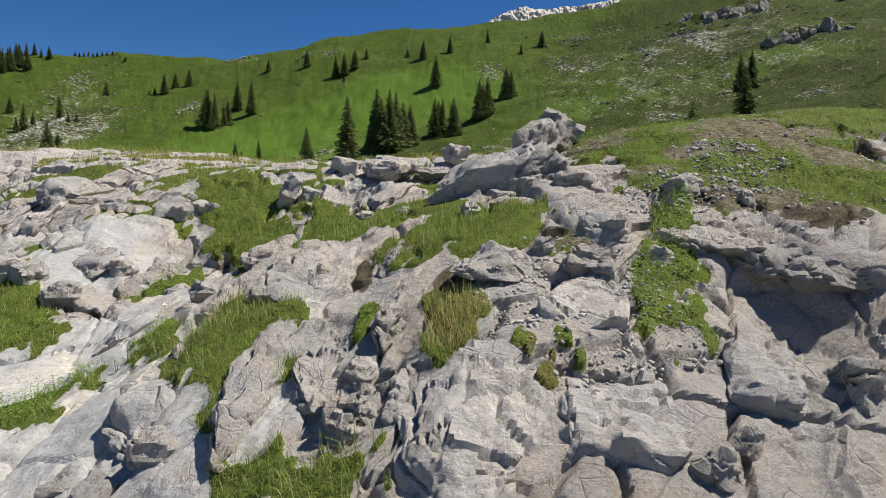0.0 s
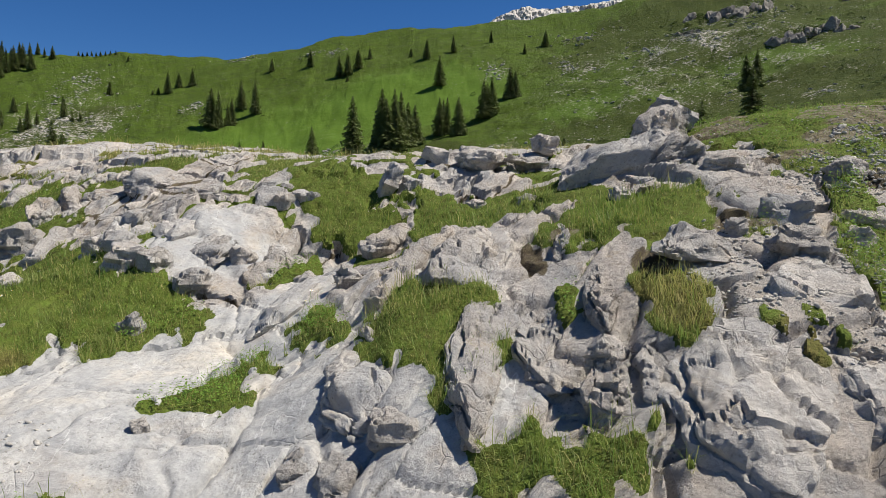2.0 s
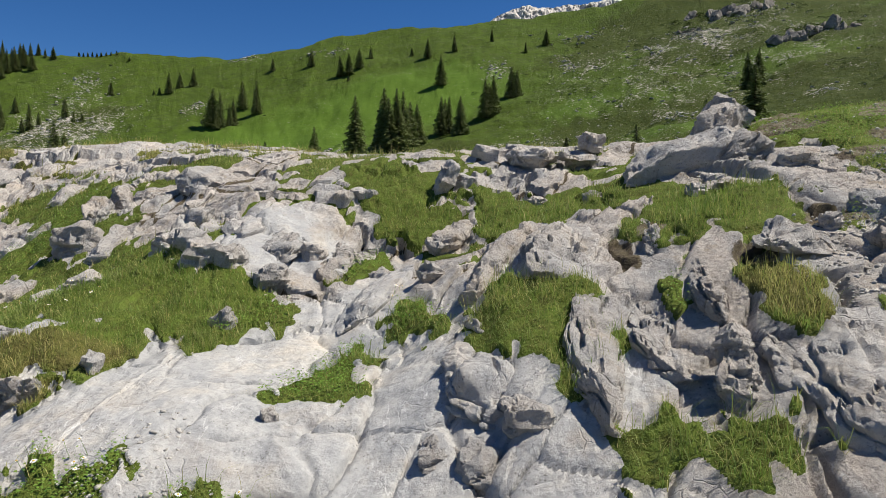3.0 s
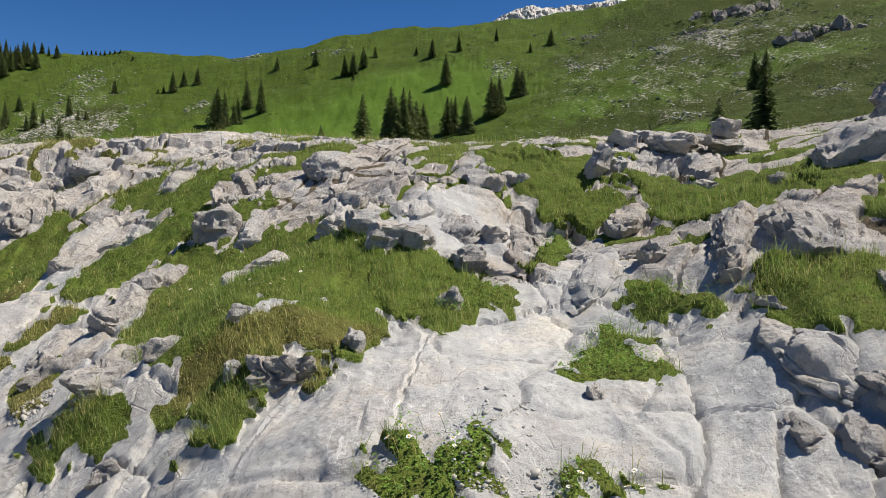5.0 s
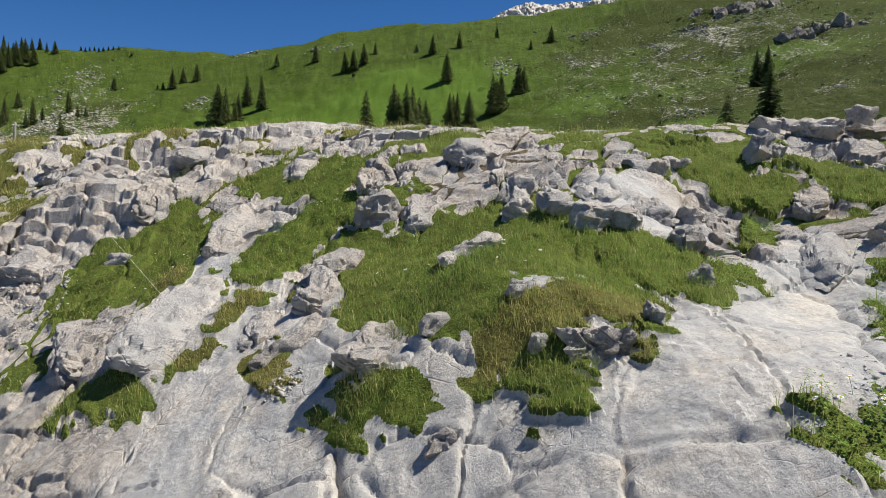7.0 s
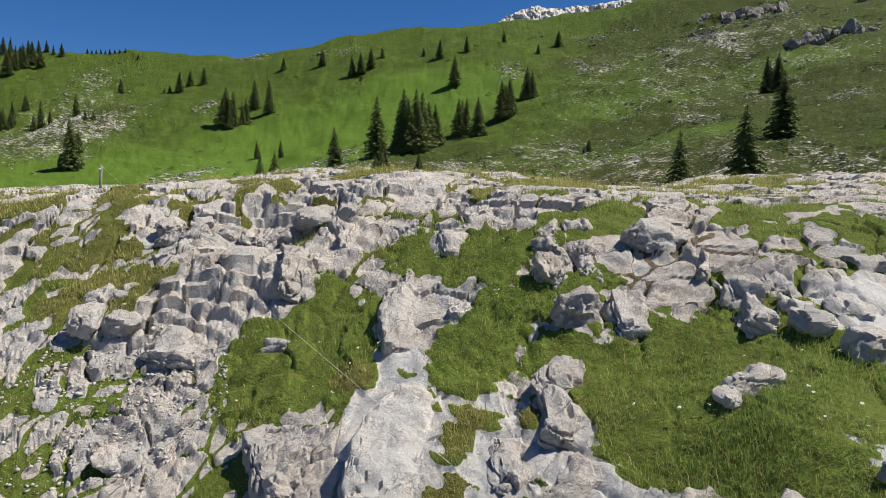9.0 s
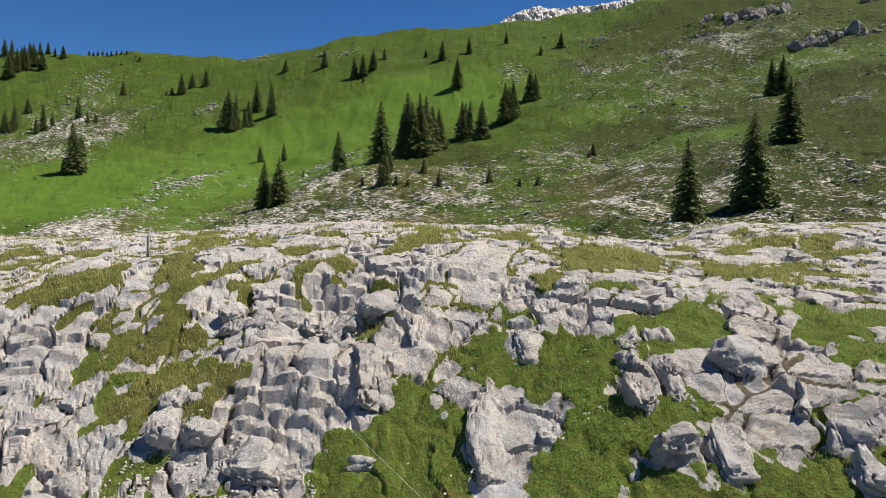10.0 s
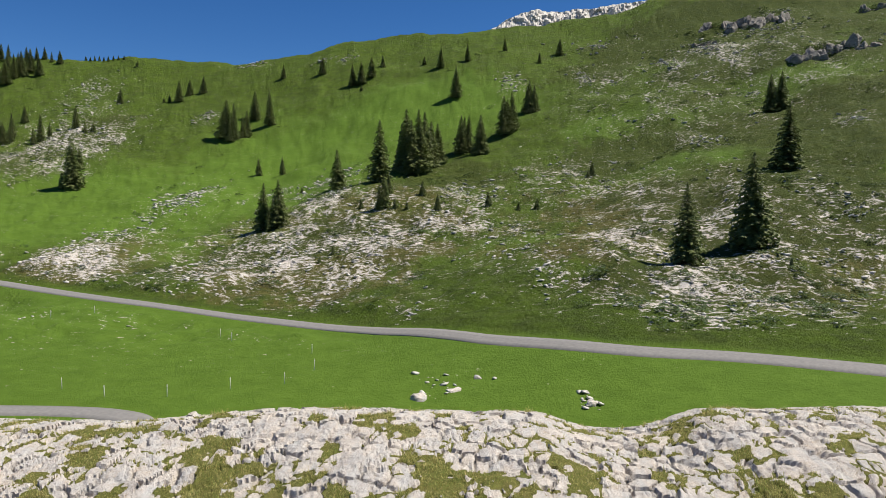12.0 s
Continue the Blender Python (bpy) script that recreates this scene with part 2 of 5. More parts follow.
def rock_look(n):
    """Colour and normal of pale weathered limestone."""
    base = n.ramp(n.noise(1.1, 5, 0.6), (0.30, (0.36, 0.325, 0.295)), (0.5, (0.485, 0.437, 0.388)), (0.72, (0.55, 0.495, 0.435)))
    worn = n.attr("worn")
    pale = n.ramp(n.noise(1.9, 6, 0.65), (0.32, (0.31, 0.312, 0.312)), (0.50, (0.42, 0.412, 0.395)), (0.66, (0.53, 0.49, 0.425)))
    base = n.mix(worn, base, pale)
    rough = n.math("SUBTRACT", 1.0, n.math("MULTIPLY", worn, 0.5))
    grain = n.ramp(n.noise(26, 6, 0.75), (0.28, 0.62), (0.5, 1.0), (0.74, 1.24))
    base = n.mix(1.0, base, grain, "MULTIPLY")
    warm = n.ramp(n.noise(2.3, 4, 0.6), (0.55, 0.0), (0.75, 1.0))
    base = n.mix(n.math("MULTIPLY", warm, 0.5), base, (0.40, 0.315, 0.225))
    # white calcite veins
    w = n.noise(1.6, 4, 0.55, stretch=((0.3, 0.2, 0.9), (2.2, 0.7, 1.0)))
    vein = n.ramp(n.math("ABSOLUTE", n.math("SUBTRACT", w, 0.5)), (0.0, 0.9), (0.0025, 0.6), (0.006, 0.0))
    base = n.mix(n.math("MULTIPLY", vein, n.ramp(n.noise(2.1, 2), (0.46, 0.0), (0.56, 0.85))), base, (0.68, 0.67, 0.65))
    # dark lichen and weather streaks
    lich = n.ramp(n.noise(7, 8, 0.75), (0.56, 0.0), (0.70, 0.6))
    base = n.mix(n.math("MULTIPLY", lich, rough), base, (0.19, 0.185, 0.18))
    spot = n.ramp(n.noise(60, 3, 0.6), (0.66, 0.0), (0.74, 0.6))
    base = n.mix(n.math("MULTIPLY", spot, rough), base, (0.12, 0.115, 0.11))
    # cracks, warped and broken
    wv = nt_warp(n, 0.10, 2.0)
    c1 = n.ramp(n.voronoi(1.7, vec=wv), (0.0, 0.9), (0.006, 0.6), (0.014, 0.0))
    c1 = n.math("MULTIPLY", c1, n.ramp(n.noise(1.9, 3), (0.55, 0.0), (0.64, 0.8)))
    c2 = n.ramp(n.voronoi(7.5, vec=nt_warp(n, 0.07, 5.0)), (0.0, 0.8), (0.015, 0.5), (0.035, 0.0))
    c2 = n.math("MULTIPLY", c2, n.ramp(n.noise(2.7, 3), (0.55, 0.0), (0.64, 0.7)))
    cr = n.math("MULTIPLY", n.math("MAXIMUM", c1, c2), n.math("SUBTRACT", 1.0, n.math("MULTIPLY", worn, 0.8)))
    base = n.mix(n.math("MULTIPLY", cr, 0.75), base, (0.10, 0.09, 0.075))
    # ochre stains along broken edges, cool grey film on the open faces
    ochre = n.ramp(n.noise(4.3, 7, 0.75), (0.54, 0.0), (0.68, 0.55))
    base = n.mix(n.math("MULTIPLY", ochre, n.math("SUBTRACT", 1.0, n.math("MULTIPLY", worn, 0.7))), base, (0.33, 0.25, 0.155))
    film = n.ramp(n.noise(1.3, 7, 0.72, stretch=((0.2, 0, -0.3), (2.2, 0.6, 1.0))), (0.44, 0.0), (0.62, 0.7))
    base = n.mix(film, base, n.mix(worn, (0.40, 0.40, 0.395), (0.34, 0.343, 0.343)))
    pits = n.ramp(n.voronoi(30, "F1", vec=nt_warp(n, 0.05, 9.0)), (0.10, 0.65), (0.22, 0.0))
    base = n.mix(n.math("MULTIPLY", pits, n.ramp(n.noise(3.7, 3), (0.42, 0.0), (0.55, 1.0))), base, (0.15, 0.14, 0.125))
    b = n.bump(n.noise(3.5, 9, 0.66), 0.07, n.math("MULTIPLY", rough, 0.8))
    b = n.bump(n.voronoi(5.5, "F1", vec=nt_warp(n, 0.25, 3.0)), 0.035, n.math("MULTIPLY", rough, 0.7), b)
    b = n.bump(n.noise(20, 7, 0.75), 0.045, n.math("MULTIPLY", rough, 0.95), b)
    b = n.bump(n.math("SUBTRACT", 1.0, cr), 0.03, 0.8, b)
    return base, b


def make_ground():
    m, nt, p = material("alpine_ground")
    n = Nodes(nt)
    rock, rn = rock_look(n)
    fine = n.math("SUBTRACT", n.noise(7, 6, 0.7), 0.5)
    big = n.math("SUBTRACT", n.noise(1.1, 7, 0.82, stretch=((0, 0, 0.7), (0.7, 1.1, 1.0))), 0.5)
    far = n.attr("far")
    edge = n.math("ADD", n.attr("rock"), n.math("ADD", n.math("MULTIPLY", fine, 0.55), n.math("MULTIPLY", big, n.math("MULTIPLY", far, 2.7))))
    rk = n.ramp(edge, (0.47, 0.0), (0.53, 1.0))
    # turf
    g = n.ramp(n.noise(0.06, 5, 0.6), (0.3, (0.068, 0.108, 0.011)), (0.7, (0.092, 0.143, 0.014)))
    g = n.mix(n.ramp(n.noise(0.9, 6, 0.7), (0.4, 0.0), (0.75, 0.75)), g, (0.055, 0.078, 0.015))
    g = n.mix(n.ramp(n.noise(0.25, 6, 0.7), (0.52, 0.0), (0.75, 0.6)), g, (0.11, 0.12, 0.034))
    g = n.mix(n.math("MULTIPLY", n.ramp(n.noise(12, 4, 0.7), (0.35, 0.0), (0.7, 1.0)), 0.5), g, (0.045, 0.075, 0.010))
    g = n.mix(n.attr("dry"), g, n.ramp(n.noise(1.4, 5, 0.7), (0.3, (0.075, 0.078, 0.018)), (0.7, (0.14, 0.108, 0.042))))
    hm = n.ramp(n.math("ADD", n.attr("heath"), n.math("MULTIPLY", big, 0.7)), (0.38, 0.0), (0.62, 0.85))
    g = n.mix(hm, g, n.ramp(n.noise(0.7, 5, 0.7), (0.35, (0.038, 0.054, 0.009)), (0.65, (0.068, 0.082, 0.017))))
    g = n.mix(n.math("MULTIPLY", far, n.ramp(n.noise(0.33, 7, 0.78), (0.47, 0.0), (0.62, 0.75))), g, (0.042, 0.06, 0.014))
    g = n.mix(n.attr("lush"), g, n.ramp(n.noise(0.5, 6, 0.7), (0.3, (0.060, 0.108, 0.011)), (0.7, (0.086, 0.146, 0.018))))
    soil = n.ramp(n.noise(9, 6, 0.7), (0.28, (0.08, 0.062, 0.024)), (0.45, (0.10, 0.115, 0.026)), (0.7, (0.12, 0.175, 0.03)))
    g = n.mix(n.math("MULTIPLY", n.attr("soil"), n.math("SUBTRACT", 1.0, n.math("MULTIPLY", n.attr("dry"), 0.6))), g, soil)
    gn = n.bump(n.noise(0.8, 8, 0.72), 1.2, n.math("ADD", 0.06, n.math("MULTIPLY", far, n.math("SUBTRACT", 0.74, n.math("MULTIPLY", n.attr("lush"), 0.5)))))
    gn = n.bump(n.noise(3.2, 6, 0.65), 0.12, 0.6, gn)
    gn = n.bump(n.noise(30, 4, 0.7), 0.03, 0.8, gn)
    # dark brown stands for shade in the joints, and colours bare earth
    shade_earth = n.ramp(n.math("ADD", n.attr("shade_earth"), n.math("MULTIPLY", fine, 0.9)), (0.50, 0.0), (0.62, 0.9))
    rock = n.mix(shade_earth, rock, n.ramp(n.noise(14, 4), (0.4, (0.06, 0.042, 0.024)), (0.6, (0.11, 0.085, 0.04))))
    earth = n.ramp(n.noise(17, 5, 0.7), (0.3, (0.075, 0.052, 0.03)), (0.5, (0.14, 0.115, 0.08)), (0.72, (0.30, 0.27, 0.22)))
    g = n.mix(shade_earth, g, earth)
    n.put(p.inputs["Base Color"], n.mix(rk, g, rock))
    mixn = nt.nodes.new("ShaderNodeMix")
    mixn.data_type = "VECTOR"
    n.put(mixn.inputs[0], rk)
    n.put(mixn.inputs[4], gn)
    n.put(mixn.inputs[5], rn)
    n.put(p.inputs["Normal"], mixn.outputs[1])
    p.inputs["Roughness"].default_value = 0.9
    p.inputs["Specular IOR Level"].default_value = 0.1
    return m


def make_rock():
    m, nt, p = material("limestone")
    n = Nodes(nt)
    c, b = rock_look(n)
    tone = n.ramp(n.random(), (0.0, 0.85), (1.0, 1.1))
    n.put(p.inputs["Base Color"], n.mix(1.0, c, tone, "MULTIPLY"))
    n.put(p.inputs["Normal"], b)
    p.inputs["Roughness"].default_value = 0.88
    return m


def make_leaf(name, a, b, c, trans=0.4):
    """Blades and leaves: each island has its own tint."""
    m, nt, p = material(name)
    n = Nodes(nt)
    col = n.ramp(n.island(), (0.0, a), (0.5, b), (1.0, c))
    col = n.mix(n.ramp(n.noise(1.7, 4, 0.6), (0.35, 0.0), (0.7, 0.55)), col, c)
    n.put(p.inputs["Base Color"], col)
    p.inputs["Roughness"].default_value = 0.55
    t = nt.nodes.new("ShaderNodeBsdfTranslucent")
    n.put(t.inputs["Color"], n.mix(0.45, col, (0.21, 0.33, 0.06), "MIX"))
    mx = nt.nodes.new("ShaderNodeMixShader")
    mx.inputs[0].default_value = trans
    out = next(k for k in nt.nodes if k.type == "OUTPUT_MATERIAL")
    nt.links.new(p.outputs[0], mx.inputs[1])
    nt.links.new(t.outputs[0], mx.inputs[2])
    nt.links.new(mx.outputs[0], out.inputs["Surface"])
    return m


def make_plain(name, dark, light, scale, rough=0.8, bump=0.0):
    m, nt, p = material(name)
    n = Nodes(nt)
    f = n.noise(scale, 6, 0.65)
    n.put(p.inputs["Base Color"], n.ramp(f, (0.3, dark), (0.7, light)))
    p.inputs["Roughness"].default_value = rough
    if bump:
        n.put(p.inputs["Normal"], n.bump(f, bump, 0.7))
    return m


GROUND, ROCK = make_ground(), make_rock()
NEEDLES = make_leaf("spruce_needles", (0.085, 0.105, 0.036), (0.12, 0.145, 0.05), (0.16, 0.18, 0.065), 0.3)
BARK = make_plain("spruce_bark", (0.05, 0.038, 0.03), (0.12, 0.095, 0.075), 14, 0.9, 0.02)
GRASS = make_leaf("meadow_grass", (0.095, 0.18, 0.032), (0.165, 0.255, 0.05), (0.31, 0.305, 0.105), 0.4)
DRY = make_leaf("dry_grass", (0.22, 0.27, 0.05), (0.40, 0.34, 0.12), (0.56, 0.46, 0.21))
HERB = make_leaf("herb_leaves", (0.08, 0.17, 0.022), (0.13, 0.24, 0.032), (0.19, 0.30, 0.05))
SHRUB = make_leaf("shrub_leaves", (0.02, 0.045, 0.012), (0.035, 0.065, 0.018), (0.055, 0.085, 0.025), 0.1)
STONE = make_plain("strewn_limestone", (0.36, 0.34, 0.31), (0.60, 0.565, 0.515), 2.5, 0.9, 0.05)
# grey limestone whose colour is darkened to stand for the cliffs' shade
CLIFF = make_plain("shade_dark_limestone", (0.11, 0.10, 0.085), (0.30, 0.275, 0.24), 0.5, 0.9, 0.5)
PEBBLE = make_plain("pale_gravel", (0.25, 0.235, 0.21), (0.5, 0.47, 0.42), 23, 0.9, 0.004)
ASPHALT = make_plain("pale_asphalt", (0.15, 0.145, 0.14), (0.21, 0.20, 0.19), 3, 0.9, 0.01)
POSTWOOD = make_plain("weathered_wood", (0.22, 0.20, 0.17), (0.38, 0.35, 0.31), 20, 0.85, 0.01)
YOLK = make_plain("yellow_disc", (0.6, 0.4, 0.03), (0.75, 0.52, 0.05), 300, 0.7)
PLASTIC = make_plain("white_plastic", (0.7, 0.7, 0.68), (0.8, 0.8, 0.78), 8, 0.5)


# ---- the ground: one sheet from behind the camera to beyond the skyline ----
def ellipse_mask(x, y, spots, warp=0.0, soft=0.25, fray=0.0):
    """1 inside any of the ellipses (x, y, rx, ry, turn), falling to 0 outside; edges frayed."""
    m = np.zeros(x.shape)
    if warp:
        r = np.sqrt(np.maximum(np.abs(y), 1.0) / 6)
        wx, wy = fbm(x / r * 2.2, y / r * 2.2, 5, 301, 0.6), fbm(x / r * 2.2 + 40, y / r * 2.2, 5, 331, 0.6)
        fx = fy = 0 * x
        if fray:
            fx, fy = fray * fbm(x / r * 8, y / r * 8, 2, 341, 0.6), fray * fbm(x / r * 8 + 40, y / r * 8, 2, 351, 0.6)
    for cx, cy, rx, ry, *turn in spots:
        near = (np.abs(x - cx) < rx + ry + 2) & (np.abs(y - cy) < rx + ry + 2)
        if not near.any():
            continue
        dx, dy = x[near] - cx, y[near] - cy
        if warp:
            k = warp * math.sqrt(rx * ry)
            dx, dy = dx + k * wx[near] + fx[near], dy + k * wy[near] + fy[near]
        a = radians(turn[0]) if turn else 0
        dx, dy = dx * math.cos(a) + dy * math.sin(a), -dx * math.sin(a) + dy * math.cos(a)
        d = np.sqrt((dx / rx) ** 2 + (dy / ry) ** 2)
        m[near] = np.maximum(m[near], 1 - smooth(1 - soft, 1 + soft, d))
    return m

# turf on the bluff, as ellipses: x, y, half length, half width, turn
TURF_EAST = [
    (-1.29, 4.1, 0.64, 0.37, 106), (-0.67, 2.93, 0.5, 0.18, 155), (-0.79, 6.79, 1.51, 0.47, 123), (0.21, 5.14, 0.69, 0.59, 157),
    (-2.64, 8.52, 0.93, 0.52, 122), (0.05, 3.74, 0.38, 0.2, 96), (0.46, 3.19, 0.19, 0.11, 86), (1.22, 3.86, 0.59, 0.18, 67),
    (1.61, 4.76, 0.41, 0.16, 64), (0.92, 4.47, 0.3, 0.09, 58), (-2.56, 4.27, 0.51, 0.21, 94), (-3.76, 5.52, 0.66, 0.42, 117),
    (-0.48, 3.98, 0.19, 0.09, 95),
]
TURF_MIDDLE = [
    (-3.5, 5.11, 0.23, 0.15, 18), (-2.05, 4.8, 0.45, 0.14, 111), (-7.51, 10.05, 1.46, 0.46, 147), (-3.49, 3.1, 0.16, 0.12, 50),
    (-2.59, 6.36, 0.45, 0.18, 77),
]
TURF_MEADOW = [
    (-5.86, 6.18, 1.8, 0.56, 112), (-4.83, 6.15, 1.93, 0.86, 115), (-4.7, 4.45, 0.76, 0.24, 7), (-4.86, 3.98, 0.36, 0.18, 129),
    (-6.02, 4.43, 0.48, 0.15, 137), (-3.69, 3.01, 0.23, 0.22, 96), (-2.7, 4.35, 0.61, 0.19, 69), (-9.2, 9.16, 0.85, 0.58, 133),
    (-7.21, 8.14, 1.06, 0.48, 47), (-7.95, 10.16, 0.69, 0.22, 133), (-6.21, 8.72, 0.41, 0.22, 141), (-7.72, 6.15, 0.24, 0.19, 177),
    (-6.97, 5.54, 0.5, 0.16, 129), (-8.38, 6.15, 0.49, 0.15, 132), (-2.95, 2.91, 0.25, 0.08, 14), (-2.15, 7.49, 0.48, 0.36, 142),
    (-3.28, 5.35, 0.23, 0.16, 75), (-4.35, 4.03, 0.19, 0.07, 85),
]
TURF_WEST = [
    (-9.82, 8.94, 0.9, 0.75, 117), (-9.05, 9.03, 1.21, 0.43, 106), (-7.51, 7.87, 0.72, 0.57, 78), (-7.02, 9.34, 0.88, 0.27, 87),
    (-7.98, 10.11, 0.63, 0.22, 129), (-6.42, 8.4, 0.69, 0.27, 4), (-12.87, 10.7, 1.1, 0.58, 164), (-13.48, 11.85, 0.61, 0.19, 174),
    (-8.49, 5.99, 0.66, 0.21, 151), (-7.57, 6.75, 0.3, 0.2, 68), (-6.97, 6.78, 0.23, 0.18, 39), (-6.75, 5.17, 0.26, 0.1, 149),
    (-11.92, 8.79, 0.25, 0.13, 172), (-8.75, 8.15, 0.37, 0.19, 129), (-9.77, 7.88, 0.19, 0.11, 143),
]
TURF_RIM = [
    (-15.98, 13.79, 0.89, 0.48, 176), (-14.25, 14.51, 1.35, 0.54, 107), (-13.55, 11.88, 0.63, 0.27, 13), (-5.66, 14.26, 1.55, 0.91, 66),
]
TURF_PLATEAU = [
    (-16.09, 14.36, 0.88, 0.72, 73), (-14.19, 14.24, 0.99, 0.4, 92), (-15.16, 18.44, 1.56, 0.49, 91), (-13.17, 16.83, 1.05, 0.36, 101),
    (-9.48, 15.58, 1.33, 0.42, 76), (-5.46, 14.73, 1.87, 1.08, 70), (-3.25, 13.68, 1.19, 0.66, 70), (-7.39, 16.66, 1.02, 0.4, 54),
    (-10.03, 12.72, 0.44, 0.14, 1), (-19.59, 17.74, 0.65, 0.47, 82), (-0.76, 17.55, 0.82, 0.56, 83), (-12.01, 15.34, 0.43, 0.27, 83),
    (-3.38, 16.66, 0.74, 0.35, 60), (-17.68, 17.37, 0.72, 0.36, 121), (-9.44, 18.59, 0.97, 0.35, 75), (-13.97, 14.05, 0.78, 0.3, 100),
    (-7.07, 12.46, 0.53, 0.24, 72), (-11.0, 13.7, 0.52, 0.26, 139), (0.07, 16.86, 1.22, 0.38, 47), (-2.17, 16.33, 0.74, 0.34, 62),
]
TURF = [(2.9, 6.8, 1.5, 2.1), (1.9, 5.6, 0.7, 0.45), (4.2, 9.5, 2.0, 2.5), (1.6, 7.6, 0.5, 0.8)]
TURF += TURF_EAST + TURF_MIDDLE + TURF_MEADOW + TURF_WEST + TURF_RIM + TURF_PLATEAU
DRY_TURF = [
    (0.05, 3.74, 0.38, 0.2, 96), (0.46, 3.19, 0.19, 0.11, 86), (-4.7, 4.45, 0.76, 0.24, 7), (-7.72, 6.15, 0.24, 0.19, 177),
    (-6.97, 5.54, 0.5, 0.16, 129), (-4.35, 4.03, 0.19, 0.07, 85), (-12.87, 10.7, 1.1, 0.58, 164), (-7.57, 6.75, 0.3, 0.2, 68),
    (-6.97, 6.78, 0.23, 0.18, 39), (-6.75, 5.17, 0.26, 0.1, 149), (-8.75, 8.15, 0.37, 0.19, 129), (-9.77, 7.88, 0.19, 0.11, 143),
    (-14.25, 14.51, 1.35, 0.54, 107), (-13.55, 11.88, 0.63, 0.27, 13), (-5.66, 14.26, 1.55, 0.91, 66), (-14.19, 14.24, 0.99, 0.4, 92),
    (-13.17, 16.83, 1.05, 0.36, 101), (-9.48, 15.58, 1.33, 0.42, 76), (-3.25, 13.68, 1.19, 0.66, 70),
]
DRY_PLATEAU = [
    (-7.39, 16.66, 1.02, 0.4, 54), (-10.03, 12.72, 0.44, 0.14, 1), (-19.59, 17.74, 0.65, 0.47, 82), (-0.76, 17.55, 0.82, 0.56, 83),
    (-17.68, 17.37, 0.72, 0.36, 121), (-13.97, 14.05, 0.78, 0.3, 100), (-7.07, 12.46, 0.53, 0.24, 72), (-11.0, 13.7, 0.52, 0.26, 139),
    (0.07, 16.86, 1.22, 0.38, 47),
]
# bare, smooth-worn slabs
SMOOTH_SLABS = [
    (-4.24, 4.18, 0.43, 0.6), (-3.29, 4.05, 0.73, 1.08), (-2.83, 3.96, 0.18, 0.92), (-2.18, 4.05, 0.41, 1.19),
    (-2.41, 5.4, 0.32, 0.6), (-1.1, 3.4, 0.42, 0.33), (-3.61, 6.72, 0.85, 0.76), (-2.88, 5.12, 0.54, 0.46),
    (-1, 5.62, 0.17, 0.86), (-4.48, 3.53, 0.48, 0.4), (-3.25, 4.24, 0.73, 0.96), (-7.03, 4.95, 0.51, 0.76),
    (-8.36, 7.24, 0.42, 1.27), (-2.31, 3.88, 0.38, 1.18),
]
# bare rock on the mountainside, and where stones are strewn thickly
SCARS_HIGH = [
    (-99.7, 323.9, 9.2, 6.5), (-57.8, 308.8, 11.3, 3.8), (15.8, 262.4, 5.3, 10.9), (41.5, 257.5, 4.2, 17.5),
    (50.6, 249.5, 3.6, 8.1), (57, 295.3, 15.6, 7.4), (70.6, 249.2, 3.5, 15), (87.6, 250.4, 7.1, 21.6),
    (-100.9, 268.5, 6.6, 8.3), (-158.4, 288.6, 13, 19.7), (-144.9, 240.7, 19.8, 32.5), (18.9, 168.2, 15.2, 18.4),
    (-24.5, 124, 5.5, 24),
]
SCARS_LOW = [
    (-77.8, 178.7, 10.3, 23.4), (-72.5, 114.9, 9.4, 14), (55.9, 173.7, 6.4, 9.2), (-14.4, 79.9, 4.3, 5.2),
    (3.9, 88, 2.5, 7.2), (9.5, 80.6, 3, 6.2), (19.5, 78.7, 4.9, 11), (85.5, 158.9, 6.3, 6.7),
    (43.7, 89.2, 4.7, 7.8), (34.8, 90.5, 3.4, 3.9), (-39, 131.3, 5.4, 8.6), (-45.4, 186.5, 19.9, 11.2),
    (-7.6, 133.5, 10.9, 13.6), (114.5, 268, 13.1, 15.2), (-8.8, 54.7, 3.2, 3.2), (1.6, 50.1, 0.8, 1.9),
]
SCARS_BANDS = [
    (-80.7, 121.5, 4.5, 9), (-79.9, 133.4, 6.1, 12.2), (-78.9, 149.1, 7.4, 13.8), (-78.6, 169.7, 7, 13),
    (-74.6, 184.2, 6.8, 13.5), (-36.2, 159.2, 7.8, 11.9), (-51.8, 112.1, 8.8, 10.1), (-38.6, 120.7, 7, 7.5),
    (18.3, 106, 8.7, 8.6), (35.8, 106.2, 8.7, 5.8), (33, 75.6, 5, 8.2), (55.7, 107.2, 3.9, 6.5),
    (1.3, 105.4, 4.8, 10.4), (13.9, 67.8, 5.8, 4.8), (-4.8, 157.2, 7.7, 10.7),
]
SCARS = SCARS_HIGH + SCARS_LOW + SCARS_BANDS
# fresh green strips
GREEN = [
    (80.8, 198.3, 34.7, 8.1), (41.1, 203.2, 14.9, 8.7), (45.1, 154.6, 14.5, 12.5), (-8, 88.8, 7.3, 9.1),
    (4, 70.5, 2.9, 5), (93.4, 206.4, 16.7, 6.8), (-62.9, 133.8, 6.6, 12.9),
]
